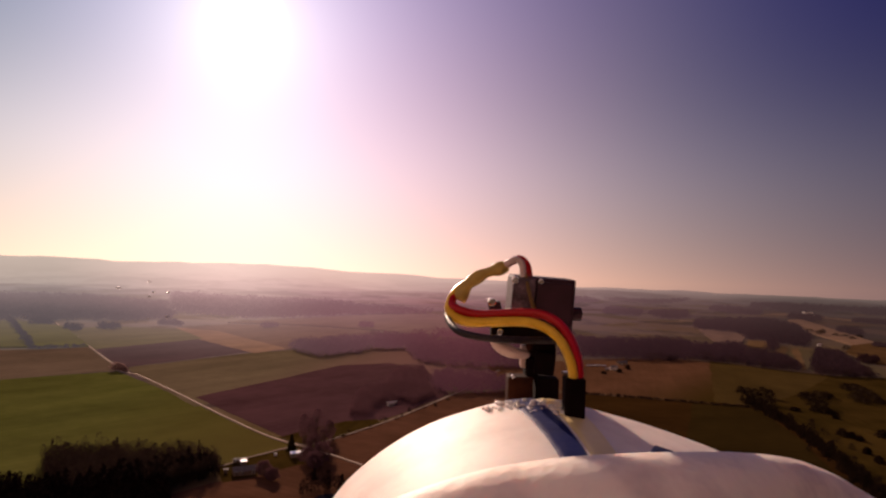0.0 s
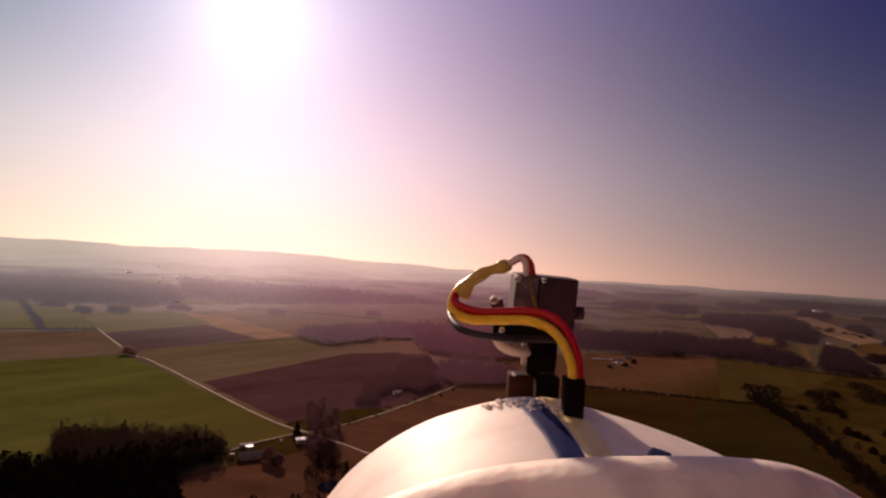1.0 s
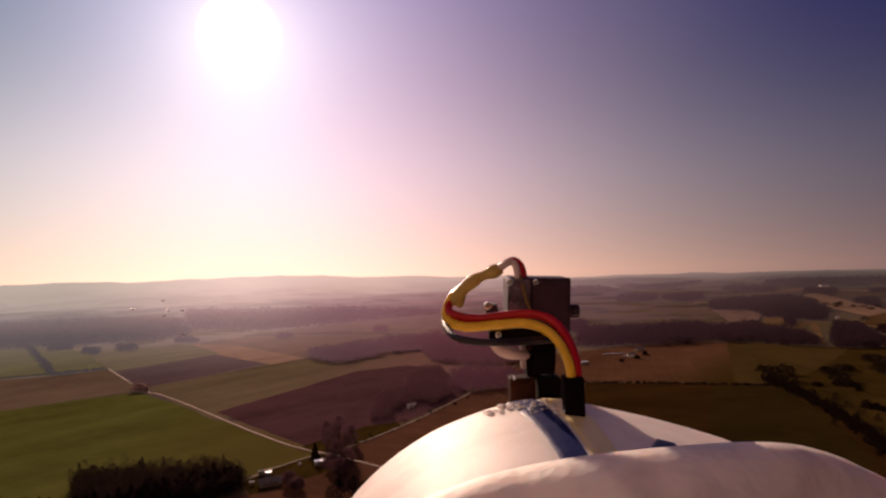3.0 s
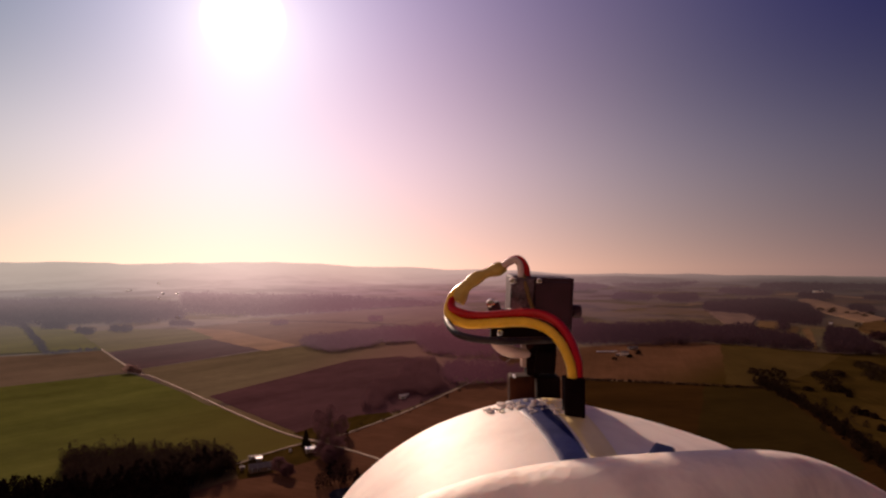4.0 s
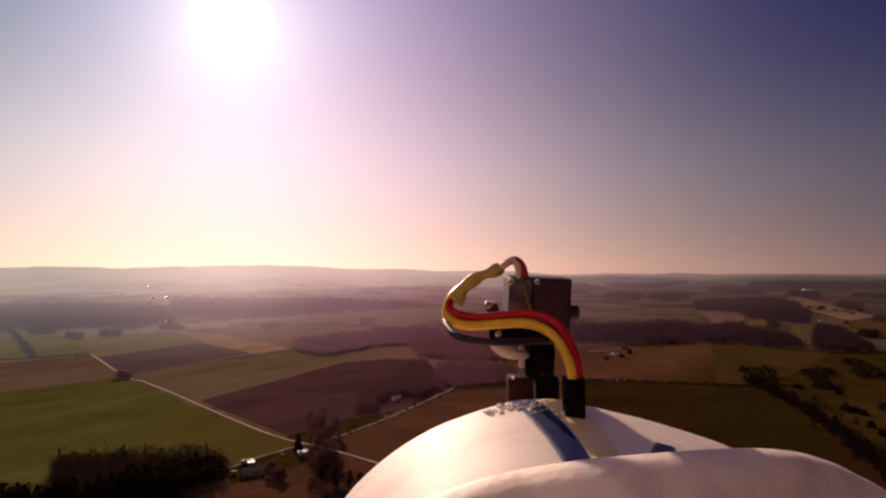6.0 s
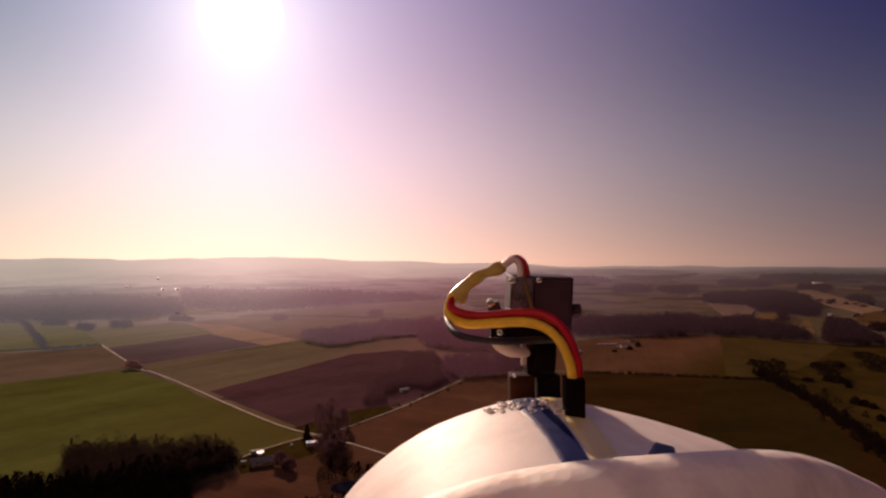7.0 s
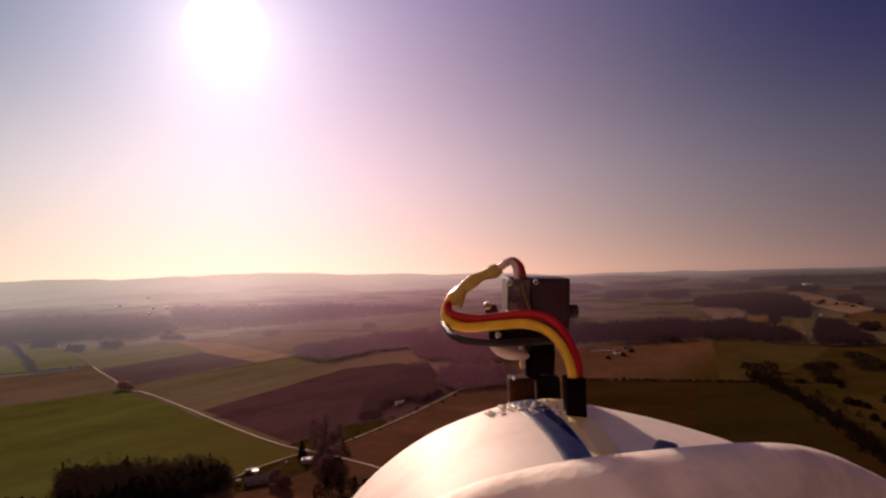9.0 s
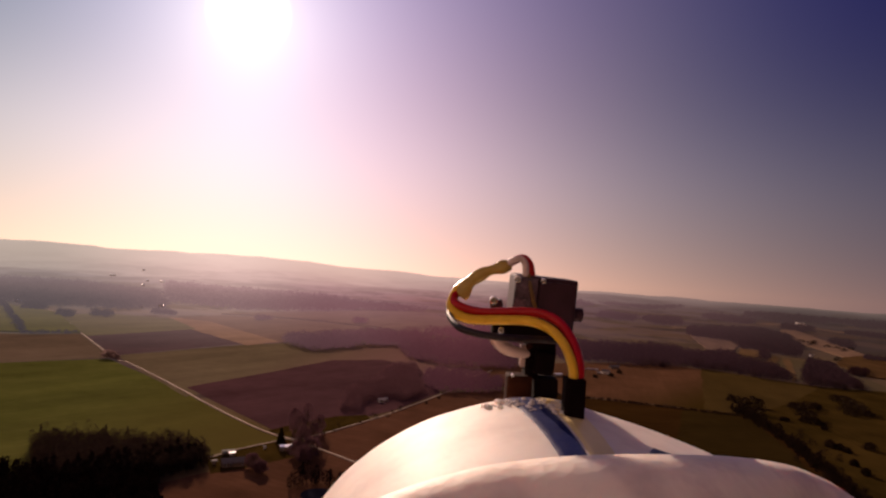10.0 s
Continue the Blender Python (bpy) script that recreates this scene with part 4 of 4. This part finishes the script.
house("farmhouse", "farmhouse among bare trees by the lane", -40, 485, 35, 3.8, 3.0, 2.5, 0.7, PALE, WALL, 3, True)
house("shed", "small pale shed among bare trees", -37, 491, 35, 1.8, 1.8, 2.2, 0.4, PALE, WALL, 1, False)
house("farm_building", "white-roofed farm building on the far meadow", -542, 1233, 20, 8, 6, 4.6, 0.25, TIN, WALL, 4, False)
house("farm_building", "small building on the far meadow", -560, 1190, 20, 3.5, 3, 3.0, 0.4, TIN, WALL, 2, False)
house("farm_building", "pale building on the hazy plain", -1299, 2502, 0, 22, 9, 5.0, 0.6, TIN, WALL, 4, False)
house("farm_building", "pale building on the hazy plain", -965, 2189, 10, 11, 8, 5.0, 0.6, TIN, WALL, 4, False)
house("farm_building", "pale building on the hazy plain", -1423, 3020, 10, 12, 9, 5.0, 0.6, TIN, WALL, 4, False)
house("farm_building", "pale building on the hazy plain", -998, 2152, 10, 6, 10, 5.0, 0.6, TIN, WALL, 3, False)
house("farm_building", "pale building on the hazy plain", -878, 1868, 10, 6, 6, 4.0, 0.5, TIN, WALL, 2, False)
house("farm_building", "small building beside the meadow trees", -747, 1126, 10, 8, 8, 4.0, 0.8, TIN, WALL, 2, False)
house("long_barn", "long low barn with a bright sheet roof", 179, 751, 4, 24, 2.0, 1.0, 0.12, TIN, TIMBER, 1, False)
house("farmhouse", "small pale house at the wood's edge", 326, 917, 12, 8, 6, 3.0, 0.6, TIN, WALL, 3, False)
house("farmhouse", "white farmhouse in the sunlit pasture", 652, 1112, -20, 5, 4, 3.2, 0.6, TIN, WALL, 3, True)
house("farm_building", "blue-grey farm building far off among woods", 1354, 2386, 0, 30, 20, 9.0, 2.0, SHINGLE, WALL, 5, False)
house("shed", "open shed beside the model aircraft's post", 130, 680, 30, 9, 5, 2.6, 0.3, TIN, TIMBER, 3, False)
round_bale("round_bale", "white-wrapped round bale lying on the farm plot", -89, 344, 30)
round_bale("round_bale", "white-wrapped round bale beside the barn", -93, 321, 75)
round_bale("round_bale", "white-wrapped round bale beside the barn", -94, 319, 10)
house("farm_building", "dark low stable at the edge of the grass field", 216, 775, 12, 11, 6, 2.8, 1.2, SHINGLE, TIMBER, 4, False)
house("farmhouse", "small pale house among bushes by the grass field", 193, 726, -8, 8, 6, 3.0, 1.6, SHINGLE, WALL, 3, True)
house("shed", "small pale shed by the grass field", 183, 717, 20, 3.5, 3, 2.4, 0.6, PALE, TIMBER, 1, False)
for i, (x, y, h, r) in enumerate([(194, 708, 3.5, 3), (211, 735, 4, 3), (173, 691, 2.5, 2.5)]):
    tree("shrub", "dark bush beside the farm buildings", x, y, h, r, "bush", SCRUB, 300, 0.5, 300 + i, "bushes at the farm")
# ------------------------------------------------------------------ model aircraft (axes: x right, y ahead, z up from the eye at rest)
SPREAD = math.tan(radians(LENS / 2)) / 784


def on_aircraft(px, py, depth):
    """A place in the aircraft's axes that shows at that pixel of the 1568 by 882 view, at a chosen depth."""
    return Vector(((px - 784) * depth * SPREAD, depth, (441 - py) * depth * SPREAD))


def eased(table, x):
    """A smooth curve through the table's points."""
    i = 0
    while i < len(table) - 2 and x > table[i + 1][0]:
        i += 1
    (x0, y0), (x1, y1) = table[i], table[i + 1]
    xa, ya = table[max(0, i - 1)]
    xb, yb = table[min(len(table) - 1, i + 2)]
    m0, m1 = (y1 - ya) / (x1 - xa), (yb - y0) / (xb - x0)
    w, f = x1 - x0, (x - x0) / (x1 - x0)
    return (2 * f ** 3 - 3 * f * f + 1) * y0 + (f ** 3 - 2 * f * f + f) * w * m0 + (3 * f * f - 2 * f ** 3) * y1 + (f ** 3 - f * f) * w * m1


AXES = Matrix.Translation(EYE) @ REST @ Matrix.Rotation(radians(-90), 4, "X")


def foam_surface(name, relief, depth, fresh, soil_shade, patch):
    """White bead foam: faint bead cells, a little light passes through it."""
    mat = bpy.data.materials.new(name)
    mat.use_nodes = True
    n = Net(mat.node_tree)
    where = n.add("ShaderNodeTexCoord").outputs["Object"]
    cells = n.add("ShaderNodeTexVoronoi", {"Vector": where, "Scale": 330.0, "Randomness": 0.9}).outputs[0]
    # blotches: smudges on the nose; on the fairing beads' shade put into colour
    blotch = n.noise(where, patch, 4.0)
    base = n.mix(n.span(blotch, 0.42, 0.70, 0.0, 0.8), fresh, soil_shade)
    shader = n.add("ShaderNodeBsdfPrincipled", {"Base Color": base, "Roughness": 0.58, "Specular IOR Level": 0.26, "Subsurface Weight": 0.5, "Subsurface Radius": (1.0, 0.72, 0.6), "Subsurface Scale": 0.010,
                   "Normal": n.add("ShaderNodeBump", {"Strength": relief, "Distance": depth, "Height": cells})})
    n.add("ShaderNodeOutputMaterial", {0: shader})
    return mat


FOAM = foam_surface("white_foam", 0.08, 0.0004, (0.87, 0.78, 0.71), (0.70, 0.60, 0.55), 70)
BEAD_FOAM = foam_surface("white_bead_foam", 0.22, 0.0008, (0.86, 0.77, 0.68), (0.52, 0.44, 0.42), 65)
BLUE_TAPE = surface("blue_tape", [(0.006, 0.012, 0.080), (0.011, 0.020, 0.115)], 90, 0.42, 0.15, 420, spec=0.15)
YELLOW_TAPE = surface("yellow_tape", [(0.72, 0.56, 0.22), (0.82, 0.67, 0.32)], 90, 0.40, 0.1, 500, spec=0.45)
BLACK_CASE = surface("black_plastic", [(0.026, 0.008, 0.012), (0.044, 0.014, 0.021)], 120, 0.5, 0.1, 700, spec=0.20)
BLACK_MATT = surface("matt_black_plastic", [(0.004, 0.0018, 0.0018), (0.008, 0.0036, 0.0036)], 120, 0.85, 0.1, 700, spec=0.04)
RED_WIRE = surface("red_wire", [(0.34, 0.005, 0.006), (0.44, 0.009, 0.009)], 200, 0.36, 0.1, 900, spec=0.25)
YELLOW_WIRE = surface("yellow_wire", [(0.64, 0.35, 0.016), (0.78, 0.46, 0.032)], 200, 0.36, 0.1, 900, spec=0.25)
BLACK_WIRE = surface("black_wire", [(0.012, 0.008, 0.008), (0.028, 0.018, 0.017)], 200, 0.45, 0.1, 900, spec=0.25)
SLEEVE = surface("yellowed_sleeve", [(0.34, 0.22, 0.034), (0.48, 0.33, 0.065)], 150, 0.45, 0.4, 420, spec=0.5)
BRASS = surface("tarnished_brass", [(0.022, 0.007, 0.0035), (0.042, 0.014, 0.0065)], 150, 0.7, 0.1, 700, spec=0.04)
STEEL = surface("bright_steel", [(0.55, 0.53, 0.52), (0.70, 0.68, 0.66)], 100, 0.18, metal=1.0)
HORN = surface("cream_plastic", [(0.44, 0.32, 0.27), (0.54, 0.41, 0.35)], 100, 0.4, 0.1, 600, spec=0.5)


def glue_surface():
    mat = bpy.data.materials.new("clear_glue")
    mat.use_nodes = True
    n = Net(mat.node_tree)
    shader = n.add("ShaderNodeBsdfPrincipled", {"Base Color": (0.93, 0.88, 0.82), "Roughness": 0.17, "IOR": 1.5, "Transmission Weight": 0.5})
    n.add("ShaderNodeOutputMaterial", {0: shader})
    return mat


GLUE = glue_surface()
SMOKED = surface("smoky_tape", [(0.018, 0.007, 0.010), (0.115, 0.062, 0.078)], 260, 0.24, 0.9, 700, spec=0.5)
DULL_WIRE = surface("dull_yellow_wire", [(0.10, 0.055, 0.016), (0.15, 0.085, 0.026)], 200, 0.5, 0.1, 900, spec=0.2)
aircraft = thing("model_aircraft", "white foam model aircraft nose with blue and yellow stripes", "model aircraft", at=AXES)
NOSE_CREST = 0.205                                  # the depth at which the nose is highest
NOSE_LINE = [(480, 1110), (540, 985), (605, 884), (650, 837), (700, 798), (760, 763), (820, 739), (880, 721), (940, 712), (1000, 714), (1080, 732), (1150, 750), (1230, 775), (1300, 801), (1400, 852), (1480, 920), (1560, 1010)]
RIM_LINE = [(560, 985), (640, 925), (730, 881), (830, 846), (900, 829), (1000, 813), (1100, 804), (1200, 798), (1300, 795), (1400, 802), (1470, 823), (1520, 848), (1568, 875), (1640, 928), (1700, 985)]


def nose_point(px, depth, lift=0.0):
    """A point of the nose's skin on the bearing px at that depth."""
    x = (px - 784) * SPREAD * depth
    q = 784 + x / (1 + (depth - NOSE_CREST)) / (NOSE_CREST * SPREAD)
    z = on_aircraft(q, eased(NOSE_LINE, q), NOSE_CREST).z - (1.2 if depth < NOSE_CREST else 18.0) * (depth - NOSE_CREST) ** 2
    return Vector((x, depth, z + lift))


def skin_depth(px, py):
    """The depth at which the nose's skin shows on that bearing."""
    depth = 0.150
    while depth < 0.207 and 441 - nose_point(px, depth).z / (depth * SPREAD) > py + 2:
        depth += 0.0005
    return depth


def solid(columns, floor):
    """The same, closed below by walls down to a flat underside."""
    bm = sheet(columns)
    rim = [e for e in bm.edges if e.is_boundary]
    made = bmesh.ops.extrude_edge_only(bm, edges=rim)["geom"]
    low = [v for v in made if isinstance(v, bmesh.types.BMVert)]
    for v in low:
        v.co.z = min(floor, v.co.z - 0.002)
    bmesh.ops.contextual_create(bm, geom=[e for e in bm.edges if e.is_boundary])
    bmesh.ops.recalc_face_normals(bm, faces=bm.faces[:])
    if sum(f.normal.z for f in bm.faces if f.calc_center_median().z > floor + 0.01) < 0:
        bmesh.ops.reverse_faces(bm, faces=bm.faces[:])
    for e in bm.edges:
        if e.calc_face_angle(0) > 0.9:
            e.smooth = False
    return bm


part("nose", solid([[nose_point(490 + 1060 * i / 90, 0.153 + 0.117 * j / 50) for i in range(91)] for j in range(51)], -0.135), FOAM, aircraft, smooth=True)


def stripe(label, near, far, material, reach=0.057):
    """A tape strip laid over the nose, from its near to its far end."""
    cols = []
    for j in range(25):
        f = j / 24
        depth = 0.154 + reach * f
        a, b = near[0] + (far[0] - near[0]) * f, near[1] + (far[1] - near[1]) * f
        cols.append([nose_point(a + (b - a) * i / 8, depth, 0.0004 if 0 < i < 8 else -0.0001) for i in range(9)])
    part("stripe", sheet(cols), material, aircraft, label, True)


stripe("dark blue tape stripe", (996, 1054), (890, 946), BLUE_TAPE)
stripe("dull yellow tape stripe", (1056, 1116), (950, 1008), YELLOW_TAPE)
stripe("short dark blue tape stripe", (1128, 1206), (1158, 1196), BLUE_TAPE, 0.0278)


def build_rim():
    cols = []
    steep = ((0.014, -0.016), (0.007, -0.004), (0.003, -0.0008), (0, 0), (-0.0042, -0.0002), (-0.0076, -0.0011), (-0.0102, -0.0032), (-0.0122, -0.0072), (-0.0135, -0.014), (-0.015, -0.034))
    crown = ((0.014, -0.016), (0.006, -0.004), (0.0022, -0.0010), (0, 0), (-0.0042, -0.0003), (-0.0086, -0.0017), (-0.0126, -0.0046), (-0.0168, -0.0090), (-0.0225, -0.0150), (-0.0300, -0.03))
    for (sd, sz), (cd, cz) in zip(steep, crown):
        col = []
        for i in range(121):
            px = 570 + 1120 * i / 120
            w = min(1.0, max(0.0, (px - 1150) / 260))
            w = w * w * (3 - 2 * w)
            dd, dz = cd + (sd - cd) * w, cz + (sz - cz) * w
            p = on_aircraft(px, eased(RIM_LINE, px), 0.142 + min(0.004 if px < 1100 else 0.06, (0.030 if px < 1100 else 0.052) * ((px - 1100) / 480) ** 2)) + Vector((0, dd, dz))
            lump = noise.noise(p * 150) * 0.0006 + noise.noise(p * 380) * 0.0002
            col.append(p + Vector((0, -1, 0.25)) * lump * (0.05 + 0.95 * w if dz < -0.0004 else 0.04))
        cols.append(col)
    part("rear_fairing", solid(cols, -0.125), BEAD_FOAM, aircraft, smooth=True)


build_rim()


SET_BACK = 1.20                                     # head and cable stand this much further off than their first plan


def tube(name, points, radius, material, parent, label="", rings=10, taper=None):
    """A round wire along smoothed points (px, py, depth)."""
    pts = [on_aircraft(px, py, depth * SET_BACK) for px, py, depth in points]
    radius *= SET_BACK
    line = []
    for i in range(len(pts) - 1):
        p0, p1, p2, p3 = pts[max(0, i - 1)], pts[i], pts[i + 1], pts[min(len(pts) - 1, i + 2)]
        for k in range(8):
            t = k / 8
            line.append(0.5 * ((2 * p1) + (p2 - p0) * t + (2 * p0 - 5 * p1 + 4 * p2 - p3) * t * t + (3 * p1 - p0 - 3 * p2 + p3) * t ** 3))
    line.append(pts[-1])
    side = None
    cols = []
    for i, p in enumerate(line):
        way = (line[min(i + 1, len(line) - 1)] - line[max(i - 1, 0)]).normalized()
        side = way.orthogonal().normalized() if side is None else (side - way * side.dot(way)).normalized()
        other = way.cross(side)
        r = radius * (taper(i / (len(line) - 1)) if taper else 1.0)
        cols.append([p + (side * math.cos(2 * math.pi * k / rings) + other * math.sin(2 * math.pi * k / rings)) * r for k in range(rings + 1)])
    bm = sheet(cols)
    bmesh.ops.remove_doubles(bm, verts=bm.verts[:], dist=1e-6)
    bmesh.ops.holes_fill(bm, edges=bm.edges[:], sides=rings)
    bmesh.ops.recalc_face_normals(bm, faces=bm.faces[:])
    return part(name, bm, material, parent, label, True)


def box(name, x0, y0, x1, y1, near, deep, material, parent, label="", bevel=0.0006, tilt=0.0, grown=None):
    """A rounded box whose near face spans those bearings at that depth."""
    near, deep = near * SET_BACK, deep * SET_BACK
    a, b = on_aircraft(x0, y0, near), on_aircraft(x1, y1, near)
    mid, size = (a + b) / 2 + Vector((0, deep / 2, 0)), Vector((abs(b.x - a.x), deep, abs(a.z - b.z)))
    bm = bmesh.new()
    bmesh.ops.create_cube(bm, size=1.0, matrix=Matrix.Translation(mid) @ Matrix.Rotation(radians(tilt), 4, "Y") @ Matrix.Diagonal((*size, 1)))
    bmesh.ops.bevel(bm, geom=bm.edges[:], offset=bevel, segments=2, affect="EDGES", profile=0.6)
    return part(name, bm, material, parent, label)


def knob(name, px, py, depth, radius, length, material, parent, label="", axis="Y"):
    """A short round post or screw head with a rounded rim."""
    depth, radius, length = depth * SET_BACK, radius * SET_BACK, length * SET_BACK
    bm = bmesh.new()
    turn = {"X": Matrix.Rotation(radians(90), 4, "Y"), "Y": Matrix.Rotation(radians(90), 4, "X"), "Z": Matrix.Identity(4)}[axis]
    bmesh.ops.create_cone(bm, cap_ends=True, segments=20, radius1=radius, radius2=radius, depth=length, matrix=Matrix.Translation(on_aircraft(px, py, depth)) @ turn)
    bmesh.ops.bevel(bm, geom=[e for e in bm.edges if e.calc_face_angle(0) > 1.0], offset=min(radius, length) * 0.3, segments=2, affect="EDGES", profile=0.6)
    return part(name, bm, material, parent, label)


def bead(px, py, depth, radius, material, parent, name="glue_bead", seed=0, label=""):
    """A lumpy drop of hot glue."""
    bm = bmesh.new()
    bmesh.ops.create_icosphere(bm, subdivisions=2, radius=radius)
    rng = random.Random(seed)
    off = Vector((rng.uniform(0, 9), rng.uniform(0, 9), 0))
    for v in bm.verts:
        v.co *= 1 + 0.25 * noise.noise(v.co / radius * 0.9 + off)
        v.co.z *= 0.75
    bmesh.ops.translate(bm, verts=bm.verts[:], vec=on_aircraft(px, py, depth))
    return part(name, bm, material, parent, label, True)


# the black servo on its post
head = box("servo", 902, 491, 1014, 602, 0.190, 0.016, BLACK_CASE, aircraft, "small black servo on a post", 0.0009, 3.0)
box("front_plate", 946, 500, 1009, 590, 0.1885, 0.0017, BLACK_CASE, head, "dark brown-black cover plate", 0.0004, 3.0)
box("tape", 903, 493, 944, 560, 0.1890, 0.0012, SMOKED, head, "smoky glossy tape", 0.0005, 3.0)
knob("pivot_screw", 1019, 553, 0.197, 0.0021, 0.0030, BLACK_CASE, head, "black screw head", "X")
knob("screw", 908, 497, 0.1885, 0.0011, 0.0012, STEEL, head, "bright steel screw")
knob("screw", 954, 498, 0.1885, 0.0009, 0.0012, STEEL, head, "bright steel screw")
box("bracket", 868, 578, 992, 606, 0.188, 0.005, BLACK_MATT, head, "black mounting bracket", 0.0008, 2.0)
knob("screw", 884, 589, 0.1875, 0.0010, 0.0012, STEEL, head, "bright steel screw")
box("lug", 864, 536, 886, 560, 0.192, 0.004, BLACK_CASE, head, "dark lug", 0.0006, -12)
box("lug_arm", 872, 548, 906, 562, 0.193, 0.003, BLACK_CASE, head, "dark lug", 0.0006, 6)
knob("screw", 868, 537, 0.191, 0.0013, 0.0014, STEEL, head, "bright steel screw")
tube("horn", [(870, 596, 0.192), (882, 612, 0.192), (905, 624, 0.192), (936, 628, 0.193)], 0.0016, HORN, head, "cream plastic control horn", 10, lambda f: 0.7 + 0.5 * math.sin(f * 3.14))
box("horn_post", 922, 612, 942, 652, 0.1935, 0.003, HORN, head, "cream plastic post", 0.0006)
box("neck", 934, 600, 985, 632, 0.192, 0.010, BLACK_MATT, head, "black neck", 0.0012, -4)
box("neck_block", 948, 622, 984, 664, 0.190, 0.009, BLACK_MATT, head, "black neck", 0.0010, 5)
box("neck_foot", 932, 632, 955, 672, 0.192, 0.008, BLACK_MATT, head, "black neck", 0.0010)
knob("screw", 936, 614, 0.1915, 0.0010, 0.0012, BRASS, head, "brass screw")
knob("screw", 909, 667, 0.189, 0.0005, 0.0012, STEEL, head, "bright steel screw")
box("post", 901, 668, 946, 722, 0.190, 0.007, BRASS, aircraft, "tarnished brown post", 0.0009)
box("post", 952, 670, 992, 722, 0.190, 0.008, BLACK_MATT, aircraft, "black post", 0.0009)
plug = box("plug", 1001, 671, 1037, 742, 0.1568, 0.0053, BLACK_MATT, aircraft, "black cable plug standing on the nose", 0.0006)
box("plug_ridge", 1005, 680, 1033, 690, 0.1564, 0.001, BLACK_MATT, plug, "", 0.0002)
box("plug_ridge", 1005, 720, 1033, 730, 0.1564, 0.001, BLACK_MATT, plug, "", 0.0002)

# the three-wire ribbon from the plug, round its loop and up into the head
cable = thing("cable", "", "")
cable.parent = aircraft
cable["label"] = "red, yellow and black three-wire cable"
tube("red_wire", [(1024, 676, 0.159), (1022, 640, 0.163), (1008, 600, 0.170), (984, 570, 0.176), (950, 556, 0.180), (905, 556, 0.182), (850, 560, 0.184), (810, 553, 0.1855), (797, 540, 0.189), (806, 518, 0.192), (822, 505, 0.193)], 0.00135, RED_WIRE, cable, "red wire", 10, lambda f: 0.86 + 0.14 * min(1.0, 2.5 * f))
tube("yellow_wire", [(1014, 676, 0.158), (1009, 642, 0.162), (992, 606, 0.169), (966, 582, 0.175), (930, 571, 0.179), (880, 572, 0.181), (832, 574, 0.183), (804, 566, 0.1845), (793, 551, 0.188), (800, 526, 0.191), (818, 508, 0.192)], 0.00140, YELLOW_WIRE, cable, "yellow wire", 10, lambda f: 0.86 + 0.14 * min(1.0, 2.5 * f))
tube("black_wire", [(985, 602, 0.180), (950, 603, 0.174), (900, 604, 0.171), (850, 601, 0.171), (812, 592, 0.175), (795, 576, 0.182), (790, 558, 0.189), (797, 534, 0.192), (815, 512, 0.1935)], 0.00100, BLACK_WIRE, cable, "black wire")
tube("sleeve", [(808, 534, 0.1915), (822, 510, 0.1915), (846, 491, 0.192), (872, 480, 0.1925), (894, 473, 0.193)], 0.0024, SLEEVE, cable, "lumpy yellowed heat-shrink sleeve", 12, lambda f: 0.86 + 0.12 * math.sin(f * 17) + 0.10 * math.sin(f * 7 + 1) - 0.25 * f ** 4)
tube("red_wire", [(888, 473, 0.193), (905, 462, 0.193), (918, 460, 0.193), (928, 470, 0.193), (932, 486, 0.193), (934, 500, 0.1925)], 0.00120, RED_WIRE, cable, "red wire")
tube("white_wire", [(886, 474, 0.1922), (902, 463, 0.1915), (912, 461, 0.1915), (920, 470, 0.191), (922, 492, 0.1905)], 0.00100, HORN, cable, "pale wire")
tube("yellow_wire", [(926, 486, 0.1905), (934, 520, 0.1882), (942, 545, 0.1880), (952, 562, 0.188)], 0.00060, DULL_WIRE, cable, "thin dull yellow wire")

drops = random.Random(41)
for i in range(44):
    px = 858 + 3.3 * i + drops.uniform(-5, 5)
    py = eased(NOSE_LINE, px) + drops.uniform(-4, 9 if px < 930 else 20)
    bead(px, py, skin_depth(px, py), drops.uniform(0.5, 1.25) * 0.001, GLUE, aircraft, seed=i, label="glossy bead of clear glue")
